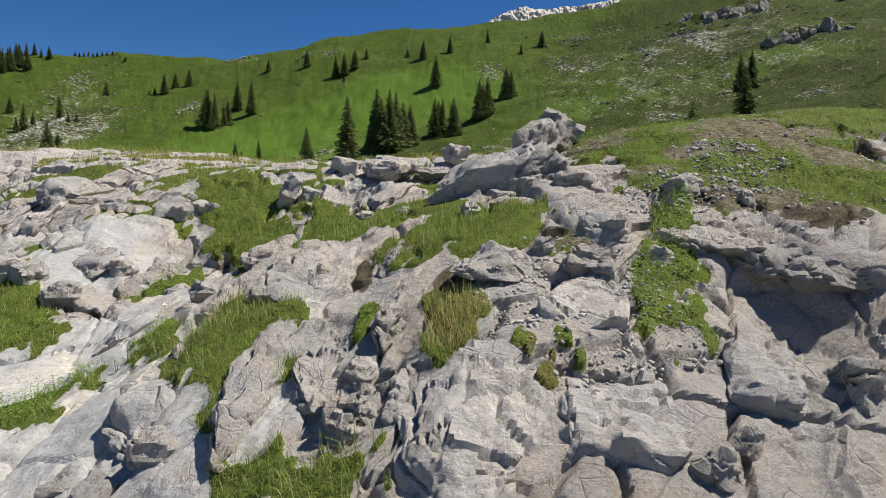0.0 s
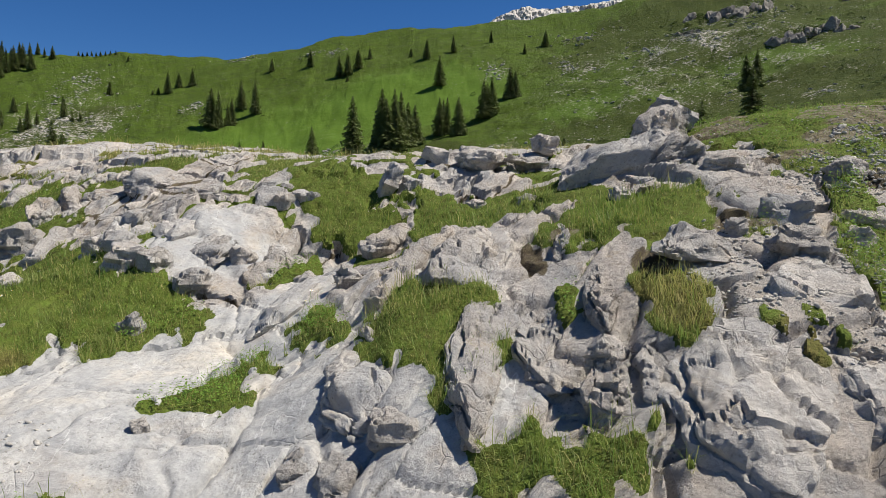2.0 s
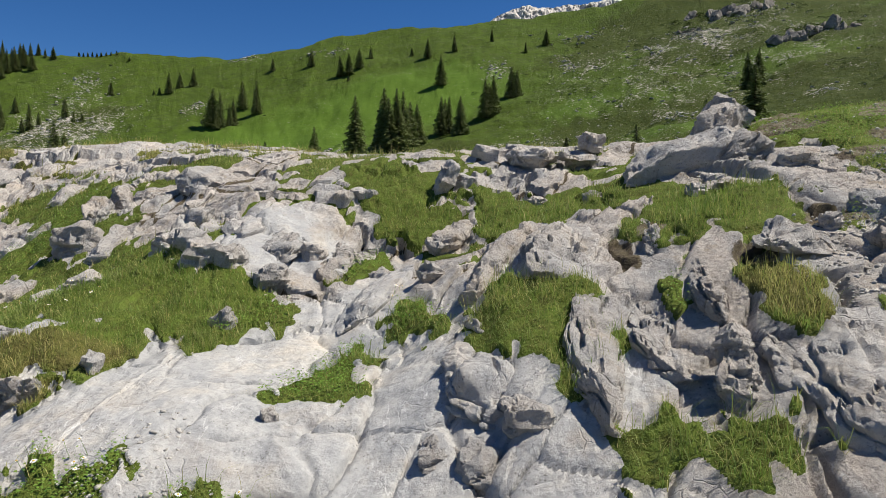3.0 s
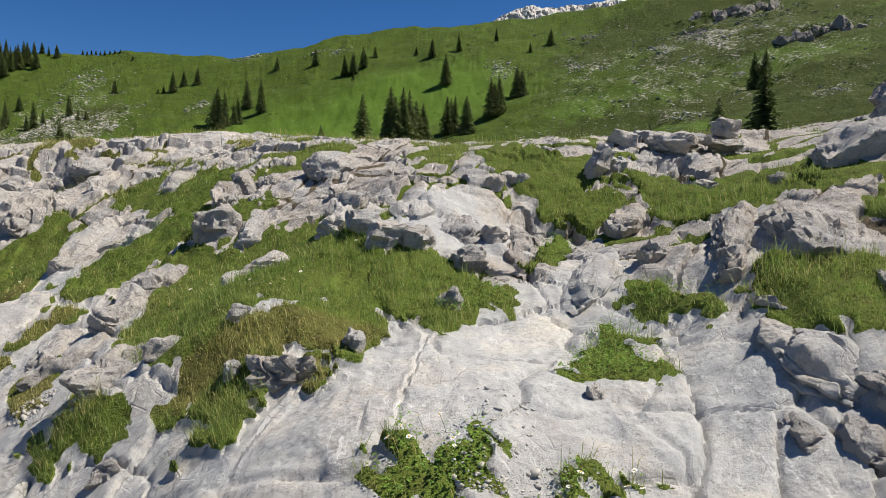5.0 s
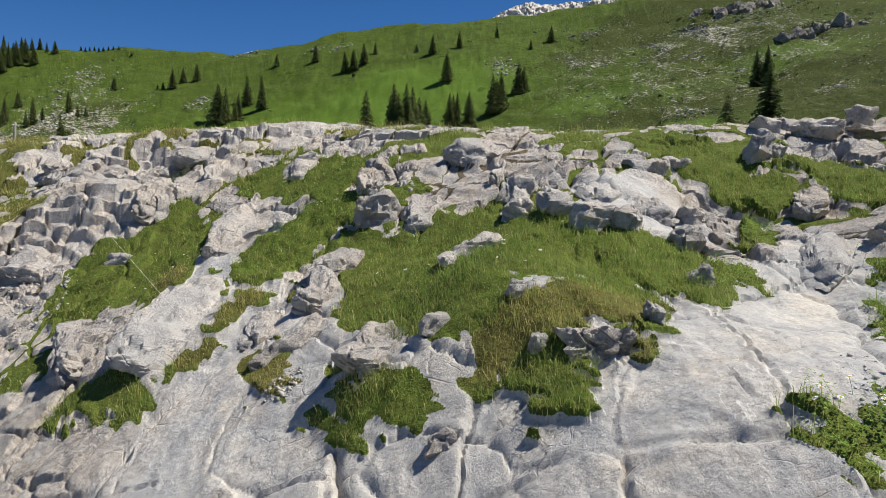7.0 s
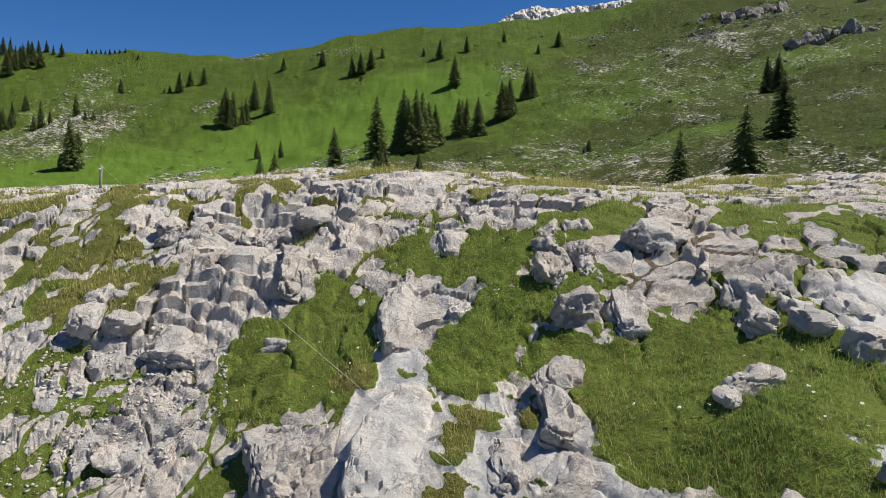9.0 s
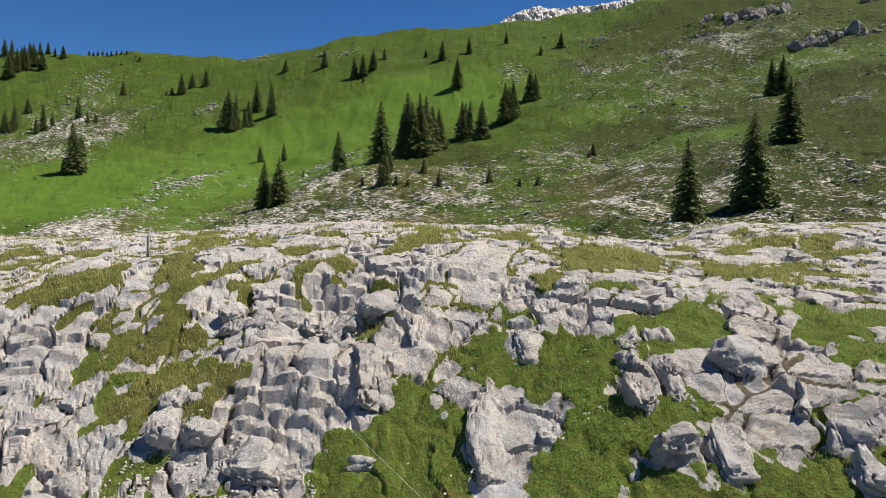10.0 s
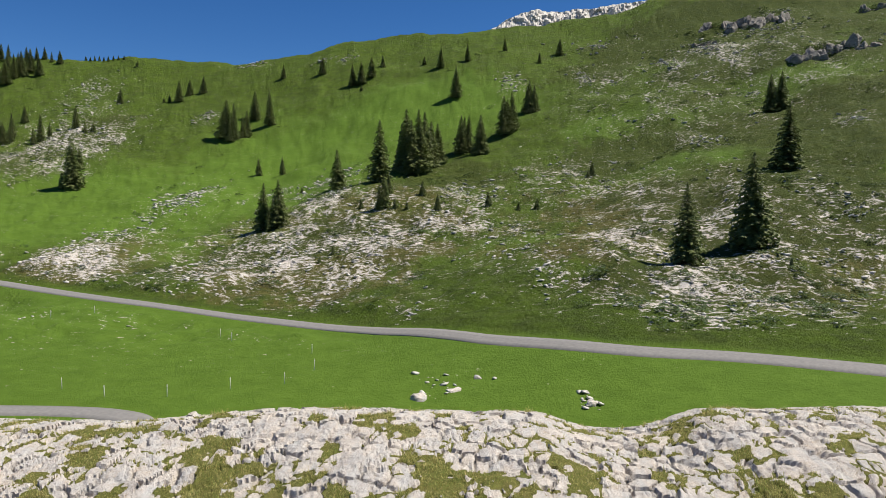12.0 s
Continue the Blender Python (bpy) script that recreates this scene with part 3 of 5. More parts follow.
# darker heath
HEATH = [
    (59.5, 169.2, 40.3, 29.2), (42.5, 117, 22.8, 23.3), (82.6, 275.7, 45.5, 31.3), (-11.6, 178.2, 18.8, 20.1),
    (23.2, 78.5, 18, 21.4), (-40, 130.8, 21.4, 15.1), (-139.4, 229.1, 17.9, 39.1),
]
STONY = [
    (-32.7, 132.3, 33.4, 40.8), (31.1, 109.5, 25.9, 54.1), (-139.4, 232.6, 20.1, 42.2),
    (80.1, 221.5, 48.9, 49.2), (-75.4, 122, 13, 22.1),
]


def cells(x, y, sx, sy, seed):
    """Cracked ground: metres to the nearest joint, two random numbers of the block and the place in it."""
    f1, f2, r, r2, ox, oy = voro(x / sx, y / sy, seed)
    return (f2 - f1) * 0.5 * min(sx, sy), r, r2, ox * sx, oy * sy


def joint(e, width, depth):
    return depth * (1 - smooth(0.0, width, e))


def relief(x, y):
    """Rock relief of the bluff over the smooth land, and how much of it is turf."""
    turf = ellipse_mask(x, y, TURF, 0.6, 0.14, 0.20)
    th = radians(-14)
    wx, wy = fbm(x * 0.8, y * 0.8, 3, 11), fbm(x * 0.8 + 31, y * 0.8, 3, 17)
    low = land(x, y)
    steep = smooth(0.45, 0.95, (land(x, y + 0.25) - land(x, y - 0.25)) / 0.5)
    ys = y + 0.8 * low      # follows the slope, so that steep faces are not drawn out
    xr = (x * math.cos(th) + y * math.sin(th)) + 0.34 * wx + 0.05 * fbm(x * 5, y * 5, 3, 13)
    yr = (-x * math.sin(th) + ys * math.cos(th)) + 0.34 * wy + 0.05 * fbm(x * 5 + 9, y * 5, 3, 19)
    plateau = smooth(6.2, 9.0, y + 0.25 * wx - 0.10 * np.minimum(x + 4, 0) * smooth(-4, -9, x))
    worn = np.maximum(ellipse_mask(x, y, SMOOTH_SLABS, 0.3), 0.8 * smooth(5.6, 4.6, y - 0.12 * (x + 3) ** 2) * smooth(-8.5, -7.5, x) * smooth(-0.6, -1.0, x))
    planar = np.maximum(smooth(-1.9, -1.3, x) * smooth(6.2, 5.2, y), smooth(8.2, 6.8, y) * smooth(-6.2, -7.0, x))
    k = (1 - 0.82 * worn) * (1 - 0.5 * planar)
    # broad slabs low down
    e1, r, r2, ox, oy = cells(xr, yr, 0.8, 2.1, 21)
    slab = (0.10 * (r - 0.5) + 0.22 * ox * (r2 - 0.5) + 0.08 * oy * (r - 0.5)) * smooth(0, 0.06, e1)
    # jointed blocks higher up, each with its own lean
    e2, s, s2, px, py = cells(xr + 0.15 * wy, yr, 0.66, 0.82, 41)
    block = (0.11 * (s - 0.5) + 0.26 * px * (s2 - 0.5) + 0.20 * py * (s - 0.62)) * smooth(0, 0.05, e2)
    e3, q, q2, jx, jy = cells(xr + 0.1 * wx, yr + 0.1 * wy, 0.27, 0.26, 61)
    chunk = (0.042 * (q - 0.5) + 0.26 * jx * (q2 - 0.5) + 0.20 * jy * (q - 0.55)) * smooth(0, 0.03, e3)
    e4, c, c2, kx, ky = cells(xr, yr, 0.10, 0.12, 67)
    chip = (0.010 * (c - 0.5) + 0.26 * kx * (c2 - 0.5) + 0.24 * ky * (c - 0.5)) * smooth(0, 0.014, e4)
    open1 = smooth(-0.35, 0.1, fbm(x * 0.9, y * 0.9, 3, 83))
    open2 = smooth(-0.1, 0.3, fbm(x * 1.3 + 5, y * 1.3, 3, 87))
    broken = smooth(-0.25, 0.3, fbm(x * 0.7 + 3, y * 0.7, 3, 89))
    rough = fbm(x * 4.1, ys * 3.6, 5, 71, 0.6)
    # bedding: the slope breaks into steps
    zz = low + 0.16 * (x + 5) + 0.16 * wx + 0.22 * fbm(x * 0.6, y * 0.6, 3, 121) + 0.10 * slab
    step = 0.24
    t = zz / step
    fr = t - np.floor(t)
    bed = step * (np.floor(t) + smooth(0.6, 0.9, fr) - t + 0.28)
    fine = 0.35 + 0.65 * broken
    z = (1 - plateau) * (slab * (0.35 + 0.65 * k) + k * (0.55 * block + 0.65 * chunk * fine) - joint(e1, 0.026, 0.10) * (0.06 + 0.94 * k))
    z = z + plateau * (1 - 0.5 * worn) * (0.45 * slab + 0.58 * block + (0.7 - 0.25 * smooth(10, 13, y)) * chunk * fine)
    z = z - k * (joint(e2, 0.028 + 0.0016 * y, 0.13 + 0.06 * smooth(9, 12, y)) * open1 + joint(e3, 0.014 + 0.001 * y, 0.05) * open2)
    z = z + k * (0.7 * chip * fine - joint(e4, 0.010, 0.010) * fine + 0.022 * rough) + worn * (0.008 * rough + 0.035 * fbm(xr * 3.2, yr * 0.7, 4, 77) - joint(e2, 0.012, 0.03) * open2)
    z = z * (1 - 0.45 * steep) + (0.22 + 0.30 * steep) * k * bed * smooth(2.5, 4.5, y)
    gap = np.minimum(e2, e1)
    wild = smooth(0.28, 0.36, fbm(x * 1.3 + 7, y * 1.1, 4, 91) + 1.4 * (0.07 - gap)) * plateau
    wild = np.maximum(wild, smooth(0.045, 0.015, gap) * smooth(0.05, 0.3, fbm(x * 0.9, y * 0.9, 3, 97)) * k)
    wild = wild * (1 - worn)
    turf = np.maximum(turf, wild)
    z = z * (1 - 0.85 * turf) + turf * (0.02 + 0.05 * fbm(x * 2.5, y * 2.5, 3, 111)) - 0.05 * wild
    # joint shade put into the colour, with the soil that fills them
    shade_earth = smooth(0.04, 0.0, gap) * smooth(-0.3, 0.3, fbm(x * 1.3, y * 1.3, 3, 123)) * k
    return z, turf, worn, shade_earth


# bare earth and fine gravel: x, y, half width, half depth
BARE = [(-0.53, 4.76, 0.12, 0.3), (-0.3, 4.95, 0.12, 0.15), (0.03, 4.23, 0.15, 0.2), (1.58, 5.69, 0.4, 0.15), (2.24, 5.98, 0.4, 0.25), (3.45, 6.43, 0.4, 0.3),
        (2.29, 4.99, 0.5, 0.2), (2.58, 4.69, 0.4, 0.2), (0.77, 4.48, 0.3, 0.2), (2.63, 6.36, 0.4, 0.15), (2.69, 7.22, 0.3, 0.2), (1.5, 7.0, 0.3, 0.3)]
ROAD = [(-130, 128), (-100, 117), (-80.1, 108.9), (-56.7, 98.1), (-37.7, 89.6), (-21.5, 80.5), (-14.3, 74), (-8.2, 68), (-3, 64), (6.4, 59.2),
        (15.2, 56.8), (25.8, 53.8), (48, 48.5), (90, 42)]
TRACK = [(-70, 48.6), (-55, 48.5), (-44, 48.1), (-36.4, 48.0), (-32.3, 47.3), (-29.6, 45.5), (-29, 42), (-31, 36)]


def road_distance(x, y):
    d = np.full(x.shape, 99.0)
    near = (y > 30) & (y < 140)
    xx, yy = x[near], y[near]
    dn = d[near]
    for line in (ROAD, TRACK):
        for (ax, ay), (bx, by) in zip(line, line[1:]):
            t = np.clip(((xx - ax) * (bx - ax) + (yy - ay) * (by - ay)) / ((bx - ax) ** 2 + (by - ay) ** 2), 0, 1)
            dn = np.minimum(dn, np.hypot(xx - ax - t * (bx - ax), yy - ay - t * (by - ay)))
    d[near] = dn
    return d


def signed_road(x, y):
    """Metres beyond the road, as seen from the bluff."""
    rx, ry = np.array(ROAD).T
    return y - np.interp(x, rx, ry)


def ground_parts(x, y):
    """Height, rockiness, dryness, soil and distance of every point of the land."""
    z = land(x, y)
    bluff = smooth(31, 25.5, y + 2.0 * fbm(x * 0.2, y * 0.2, 3, 7))
    near = bluff > 0.001
    rock, turf = np.zeros(x.shape), np.ones(x.shape)
    rel, worn, shade_earth = np.zeros(x.shape), np.zeros(x.shape), np.zeros(x.shape)
    if near.any():
        rel[near], turf[near], worn[near], shade_earth[near] = relief(x[near], y[near])
    rock = bluff * (1 - turf)
    dry = np.maximum(ellipse_mask(x, y, DRY_TURF + DRY_PLATEAU, 0.4), 0.9 * smooth(9.5, 13, y + 2 * fbm(x, y, 3, 181))) * bluff
    # mountainside
    away = smooth(60, 85, y)
    hum = fbm(x / 26, y / 26, 5, 131)
    by_road = smooth(7, 2.5, road_distance(x, y))
    away = away * (1 - by_road)
    z = z + away * (2.6 * hum + 0.9 * fbm(x / 9, y / 9, 4, 136) + 0.55 * fbm(x / 5, y / 5, 4, 141) * smooth(0.0, 0.5, hum + 0.4))
    scar = ellipse_mask(x, y, SCARS, 0.7, 0.7)
    streak = fbm((x + 0.35 * y) / 4.0, (y - 0.2 * x) / 7.0, 5, 151, 0.6)
    region = ellipse_mask(x, y, STONY, 0.5, 0.6)
    amount = 0.14 + (0.15 - 0.12 * smooth(20, 32, x) * smooth(125, 110, y)) * scar + 0.17 * region + 0.30 * streak * (0.3 + 0.7 * np.maximum(scar, region))
    far_rock = np.clip(amount - 0.05 * smooth(125, 170, y), 0, 0.66) * smooth(42, 75, y) * (1 - by_road)
    rock = np.maximum(rock, far_rock)
    z = z + rel * bluff * smooth(0.4, 2.0, y) + smooth(0.3, 0.7, far_rock) * 0.7 * np.abs(fbm(x / 1.5, y / 1.5, 3, 161))
    dry = np.maximum(dry, 0.8 * smooth(-0.1, 0.5, region + 0.5 * fbm(x / 9, y / 9, 4, 171) - 0.5) * away * smooth(210, 150, y))
    soil = bluff * turf
    bare = ellipse_mask(x, y, BARE, 0.8, 0.5)
    east = smooth(0.9, 1.5, x) * smooth(4.4, 5.0, y) * smooth(10, 8.5, y)
    bare = np.maximum(bare, east * smooth(0.0, 0.35, fbm(x * 1.6, y * 1.6, 4, 221) - 0.02))
    # one mask for the painted joint shade and the bare earth
    shade_earth = np.maximum(shade_earth * (1 - 0.8 * turf) * (1 - 0.5 * smooth(10.5, 13, y)), 0.8 * bare)
    far = smooth(25, 60, y)
    lush = smooth(28, 34, y) * smooth(4, 0, signed_road(x, y)) * (1 - by_road * 0) + smooth(100, 130, y) * ellipse_mask(x, y, [(-62, 200, 38, 60), (-110, 170, 40, 50), (-20, 245, 40, 30), (5, 105, 16, 14)] + GREEN, 0.4, 0.4)
    lush = np.clip(lush, 0, 1) * (1 - 0.6 * np.clip(region, 0, 1) * smooth(90, 110, y))
    heath = ellipse_mask(x, y, HEATH, 0.6, 0.5) * away * (0.75 + 0.5 * fbm(x / 16, y / 10, 4, 191)) + 0.35 * away * smooth(0.05, 0.4, fbm(x / 22, y / 14, 4, 195))
    heath = heath + 0.95 * smooth(0.18, 0.45, (x + 9) / np.maximum(y, 40)) * smooth(75, 120, y) * (0.8 + 0.8 * fbm(x / 18, y / 12, 4, 197))
    heath = heath * (1 - 0.8 * np.clip(lush, 0, 1))
    return z, rock, dry, soil * 0.75, far, lush * (1 - 0.5 * heath), worn, shade_earth * bluff, heath


LAND_GRID = {}


def sample(x, y):
    """Height, rock, dryness, painted joint shade with earth, and heath at many points, read off the sheet of ground."""
    ys, us, fields = LAND_GRID["ys"], LAND_GRID["us"], LAND_GRID["fields"]
    j = np.clip(np.searchsorted(ys, y) - 1, 0, len(ys) - 2)
    b = (y - ys[j]) / (ys[j + 1] - ys[j])
    out = 0.0
    for row, wr in ((j, 1 - b), (j + 1, b)):
        u = (x + 4.5) / (5 + 0.68 * np.maximum(ys[row], 0))
        i = np.clip(np.searchsorted(us, u) - 1, 0, len(us) - 2)
        a = np.clip((u - us[i]) / (us[i + 1] - us[i]), 0, 1)
        out = out + wr * ((1 - a) * fields[:, row, i] + a * fields[:, row, i + 1])
    return out


def build_ground():
    ys = [-60, -30, -15, -7, -3, -1, 0.2, 0.9]
    y = 1.3
    while y < 480:
        ys.append(y)
        y += max(0.017, 0.0053 * y) if y < 26 else 0.0115 * y
    ys += [560, 700, 1000]
    us = np.linspace(-1, 1, 1000)
    out = 1 + np.array([0.02, 0.06, 0.12, 0.2, 0.35, 0.6, 1, 1.6, 2.6])
    us = np.concatenate([-out[::-1], us, out])
    ys = np.array(ys)
    width = 5 + 0.68 * np.maximum(ys, 0)
    gx = -4.5 + us[None, :] * width[:, None]
    gy = np.repeat(ys[:, None], len(us), 1)
    x, y = gx.ravel(), gy.ravel()
    z, rock, dry, soil, far, lush, worn, shade_earth, heath = ground_parts(x, y)
    ny, nx = gx.shape
    LAND_GRID.update(ys=ys, us=us, fields=np.stack([q.reshape(ny, nx) for q in (z, rock, dry, shade_earth, heath)]))
    # the blocks lean out over their joints
    near = (y > 1.5) & (y < 26)
    lift = (z[near] - land(x[near], y[near])) * rock[near]
    y[near] -= 0.4 * lift
    x[near] += 0.15 * lift
    me = bpy.data.meshes.new("ground")
    me.vertices.add(len(x))
    me.vertices.foreach_set("co", np.stack([x, y, z], 1).astype(np.float32).ravel())
    i = (np.arange(ny - 1)[:, None] * nx + np.arange(nx - 1)[None, :]).ravel()
    quads = np.stack([i, i + 1, i + nx + 1, i + nx], 1).astype(np.int32)
    me.loops.add(quads.size)
    me.loops.foreach_set("vertex_index", quads.ravel())
    me.polygons.add(len(quads))
    me.polygons.foreach_set("loop_start", np.arange(0, quads.size, 4, dtype=np.int32))
    me.polygons.foreach_set("use_smooth", np.ones(len(quads), bool))
    for name, v in (("rock", rock), ("dry", dry), ("soil", soil), ("far", far), ("lush", lush), ("worn", worn), ("shade_earth", shade_earth), ("heath", heath)):
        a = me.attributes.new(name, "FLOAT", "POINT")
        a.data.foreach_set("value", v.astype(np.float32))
    me.update()
    me.validate()
    me.set_sharp_from_angle(angle=radians(33))
    me.materials.append(GROUND)
    return tagged(new("ground", me), "limestone bluff, green meadow and grassy rock-strewn mountainside", "ground", kind="structure")


ground = build_ground()


def height(x, y):
    """Height of the ground at single points or arrays."""
    return ground_parts(np.atleast_1d(np.asarray(x, float)), np.atleast_1d(np.asarray(y, float)))[0]


# ---- helpers for things ----
def mesh_of(name, verts, faces, mat, smooth_faces=False):
    me = bpy.data.meshes.new(name)
    me.from_pydata([tuple(v) for v in verts], [], faces)
    if smooth_faces:
        me.polygons.foreach_set("use_smooth", [True] * len(me.polygons))
    me.materials.append(mat)
    me.update()
    return me


def part(name, me, parent, label=""):
    ob = new(name, me)
    ob.parent = parent
    return tagged(ob, label)


def tube(points, radii, sides=7):
    """Verts and faces of a tapered tube along points."""
    v, f = [], []
    for k, (p, r) in enumerate(zip(points, radii)):
        for s in range(sides):
            a = 2 * math.pi * s / sides
            v.append((p[0] + r * math.cos(a), p[1] + r * math.sin(a), p[2]))
    for k in range(len(points) - 1):
        for s in range(sides):
            a, b = k * sides + s, k * sides + (s + 1) % sides
            f.append((a, b, b + sides, a + sides))
    f.append(tuple(range((len(points) - 1) * sides, len(points) * sides)))
    f.append(tuple(range(sides))[::-1])
    return v, f


# ---- spruces ----
def spruce(seed, slim):
    """A spruce one metre high: trunk, and a crown of drooping ragged boughs."""
    rnd = random.Random(seed)
    root = new("spruce_tree")
    v, f = tube([(0, 0, -0.05), (0.002, 0, 0.3), (0, 0.002, 0.7), (0, 0, 0.97)], [0.022, 0.016, 0.008, 0.002])
    part("trunk", mesh_of("trunk", v, f, BARK, True), root)
    v, f = [], []
    z = 0.05
    while z < 0.99:
        t = 1 - z
        reach = 1.12 * slim * (0.10 + 0.90 * t ** 0.62) * (0.55 + 0.45 * min(1, z / 0.10)) * t ** 0.22
        n = 7 + int(8 * t)
        a0 = rnd.random() * 6.28
        for k in range(n):
            a = a0 + 6.283 * k / n + rnd.uniform(-0.3, 0.3)
            ln = reach * rnd.uniform(0.6, 1.2)
            lift = rnd.uniform(-0.02, 0.015)
            ca, sa = math.cos(a), math.sin(a)
            segs = 5
            for s in range(segs):
                u0, u1 = (s + 0.05) / segs, min(1.08, (s + 1.35) / segs)
                dr = lambda u: lift * u - 0.34 * ln * u * u + 0.10 * ln * u ** 3
                for side in (-1, 1, 0):
                    w = ln * 0.34 * (1 - 0.65 * u0) * rnd.uniform(0.7, 1.3) * side
                    drop = -0.14 * ln * rnd.uniform(0.4, 1.3) if side else -0.02
                    b = len(v)
                    p0, p1 = ln * u0, ln * u1
                    q = ln * (u0 + rnd.uniform(0.5, 1.2) / segs)
                    v.append((ca * p0, sa * p0, z + dr(u0)))
                    v.append((ca * p1 + rnd.uniform(-.01, .01), sa * p1, z + dr(u1)))
                    if side:
                        v.append((ca * q - sa * w, sa * q + ca * w, z + dr(u0) + drop))
                    else:
                        v.append((ca * q, sa * q, z + dr(u1) - 0.16 * ln * rnd.uniform(0.5, 1.2)))
                    f.append((b, b + 1, b + 2))
        z += 0.014 + 0.016 * t
    for k in range(10):
        a = 0.628 * k
        b = len(v)
        v += [(0, 0, 1.0), (0.012 * math.cos(a), 0.012 * math.sin(a), 0.945), (0.012 * math.cos(a + .7), 0.012 * math.sin(a + .7), 0.95)]
        f.append((b, b + 1, b + 2))
    part("crown", mesh_of("crown", v, f, NEEDLES), root)
    return tagged(root, "tall dark green spruce standing on the mountain pasture", "tree", "spruces on the mountainside")


# places and heights: x, y, height
SPRUCES_0 = [
    (34, 96.2, 13.1), (22.8, 90, 11.1), (56.6, 132.4, 12.8), (79.3, 188.1, 10.4), (81.9, 188.2, 10.1),
    (-24.7, 165.1, 15.2), (-21.8, 145.5, 7.2), (-35.7, 171.7, 10.2), (-18.8, 181.1, 16.4), (-16.5, 183.6, 15.8),
    (-14.5, 186.6, 15.3), (-10.9, 193.4, 11.4), (-4.5, 202.1, 11.3), (-2.3, 202.7, 11), (1.1, 198.8, 11.4),
    (9.6, 216.8, 12.4), (12.2, 218, 12.5), (18.7, 231.2, 11), (20.6, 231, 9.4), (-47.8, 146, 10.2),
    (-44, 145.1, 10.2), (-66.1, 210.8, 5.6), (-58.6, 210, 5.9), (-87.1, 245.4, 14.1), (-84, 245.1, 13.1),
    (-80.8, 249.5, 10.2), (-81.6, 263.6, 11.2), (-74, 255.9, 13), (-114.8, 195.3, 14.8), (-145.2, 254.5, 8.3),
]
SPRUCES_1 = [
    (-166.3, 258.3, 6.3), (-151.4, 242.4, 9.9), (-161.7, 243, 9), (-161.2, 236.8, 7.8), (-119.4, 286.4, 8.9),
    (-117.6, 293.9, 7.2), (-112.3, 295.2, 7.7), (-123.2, 286.1, 3.3), (-125.5, 286.1, 2.3), (-142.7, 284.2, 6.5),
    (-79.1, 299.9, 5.9), (-61.6, 296.1, 7.7), (-46.6, 281.8, 8.7), (-43.1, 281.6, 9.2), (-39.4, 285.4, 8.4),
    (-35.6, 294, 5.3), (-11.1, 282.5, 8.3), (0, 285.2, 7.4), (-18, 291.8, 3.8), (15.9, 293.1, 5.7),
    (-5.2, 253.4, 11.6), (28.9, 281.2, 4.6), (38.4, 291, 7.1), (-13.9, 150.7, 3.5), (-10.4, 142.8, 3.5),
    (0.1, 142.6, 3.3), (10.1, 142.3, 2.6), (6.2, 141.7, 2.1), (26.2, 164.8, 3.5), (-30.5, 117.5, 1.4),
]
SPRUCES_2 = [
    (-28.7, 121.2, 1.6), (-198.3, 297.7, 10.9), (-198.8, 304.6, 11.2), (-197.3, 308.4, 11.3),
    (-195.6, 311.8, 10.2), (-189.8, 308.4, 8.8), (-206.4, 312.8, 9.2), (-204.4, 317.2, 8.3),
    (-203.5, 322.2, 7.4), (-201.2, 326, 6.4), (-198, 327.2, 5.9), (-193.2, 324.4, 4.8), (-188, 322.2, 6.3),
    (-151.5, 320.4, 2.6), (-42.2, 273.4, 2.7), (-47.3, 184.3, 1.8), (-19.4, 144.6, 2.4), (-16.9, 143.1, 1.9),
    (-26.9, 147.6, 2.2), (-17.4, 178.6, 13.9), (-15.3, 179.3, 13.3), (-20.5, 185.1, 12.2), (-13, 190, 12.5),
    (-22.7, 144.8, 6), (-21.5, 152.8, 5), (-45.8, 147.2, 7.3), (-45.8, 143.6, 5.3), (10.9, 217.1, 10.7),
    (-3.6, 205.1, 10.1), (-81.6, 247.3, 8.1),
]
SPRUCES_3 = [
    (-85, 243.8, 9), (-161, 240.6, 5.9), (-151.8, 239, 5.9), (-150.1, 245.8, 5.2), (-140.5, 251.4, 4.5),
    (-138.5, 253.5, 3.7), (-118.2, 195.6, 4.8), (-123.1, 214.1, 7), (24.7, 162.3, 2.1), (31.5, 95.9, 2.4),
    (19.3, 103.1, 1.2), (35, 87, 1.1), (-179.2, 328.2, 2.4), (-177.1, 328.2, 2.1), (-175.3, 328.9, 2.4),
    (-173.1, 328.9, 2.4), (-170.7, 328.3, 2.1), (-168.6, 328.3, 2.4), (-166.2, 328.3, 2.1), (-163.5, 327.6, 2.1),
    (-160.4, 326.7, 2.1), (-218.1, 326.2, 8), (-213.7, 324.7, 7.9),
]


def plant_spruces():
    kinds = [spruce(3, 0.19), spruce(4, 0.22), spruce(5, 0.16), spruce(6, 0.25)]
    rnd = random.Random(8)
    used = set()
    for x, y, h in SPRUCES_0 + SPRUCES_1 + SPRUCES_2 + SPRUCES_3:
        z = float(height(x, y)[0])
        k = 3 if h < 4 else rnd.choice((0, 0, 1, 1, 2))
        if h > 12.9 and y < 100:
            k = 3
        m = pose(x, y, z - 0.1, rnd.uniform(-2, 2), rnd.uniform(-2, 2), rnd.uniform(0, 360))
        w = rnd.uniform(0.92, 1.12)
        ob = kinds[k]
        if k in used:
            ob = copy_thing(kinds[k], m)
        else:
            used.add(k)
            ob.matrix_basis = m
        ob.scale = (h * w, h * w, h)


plant_spruces()


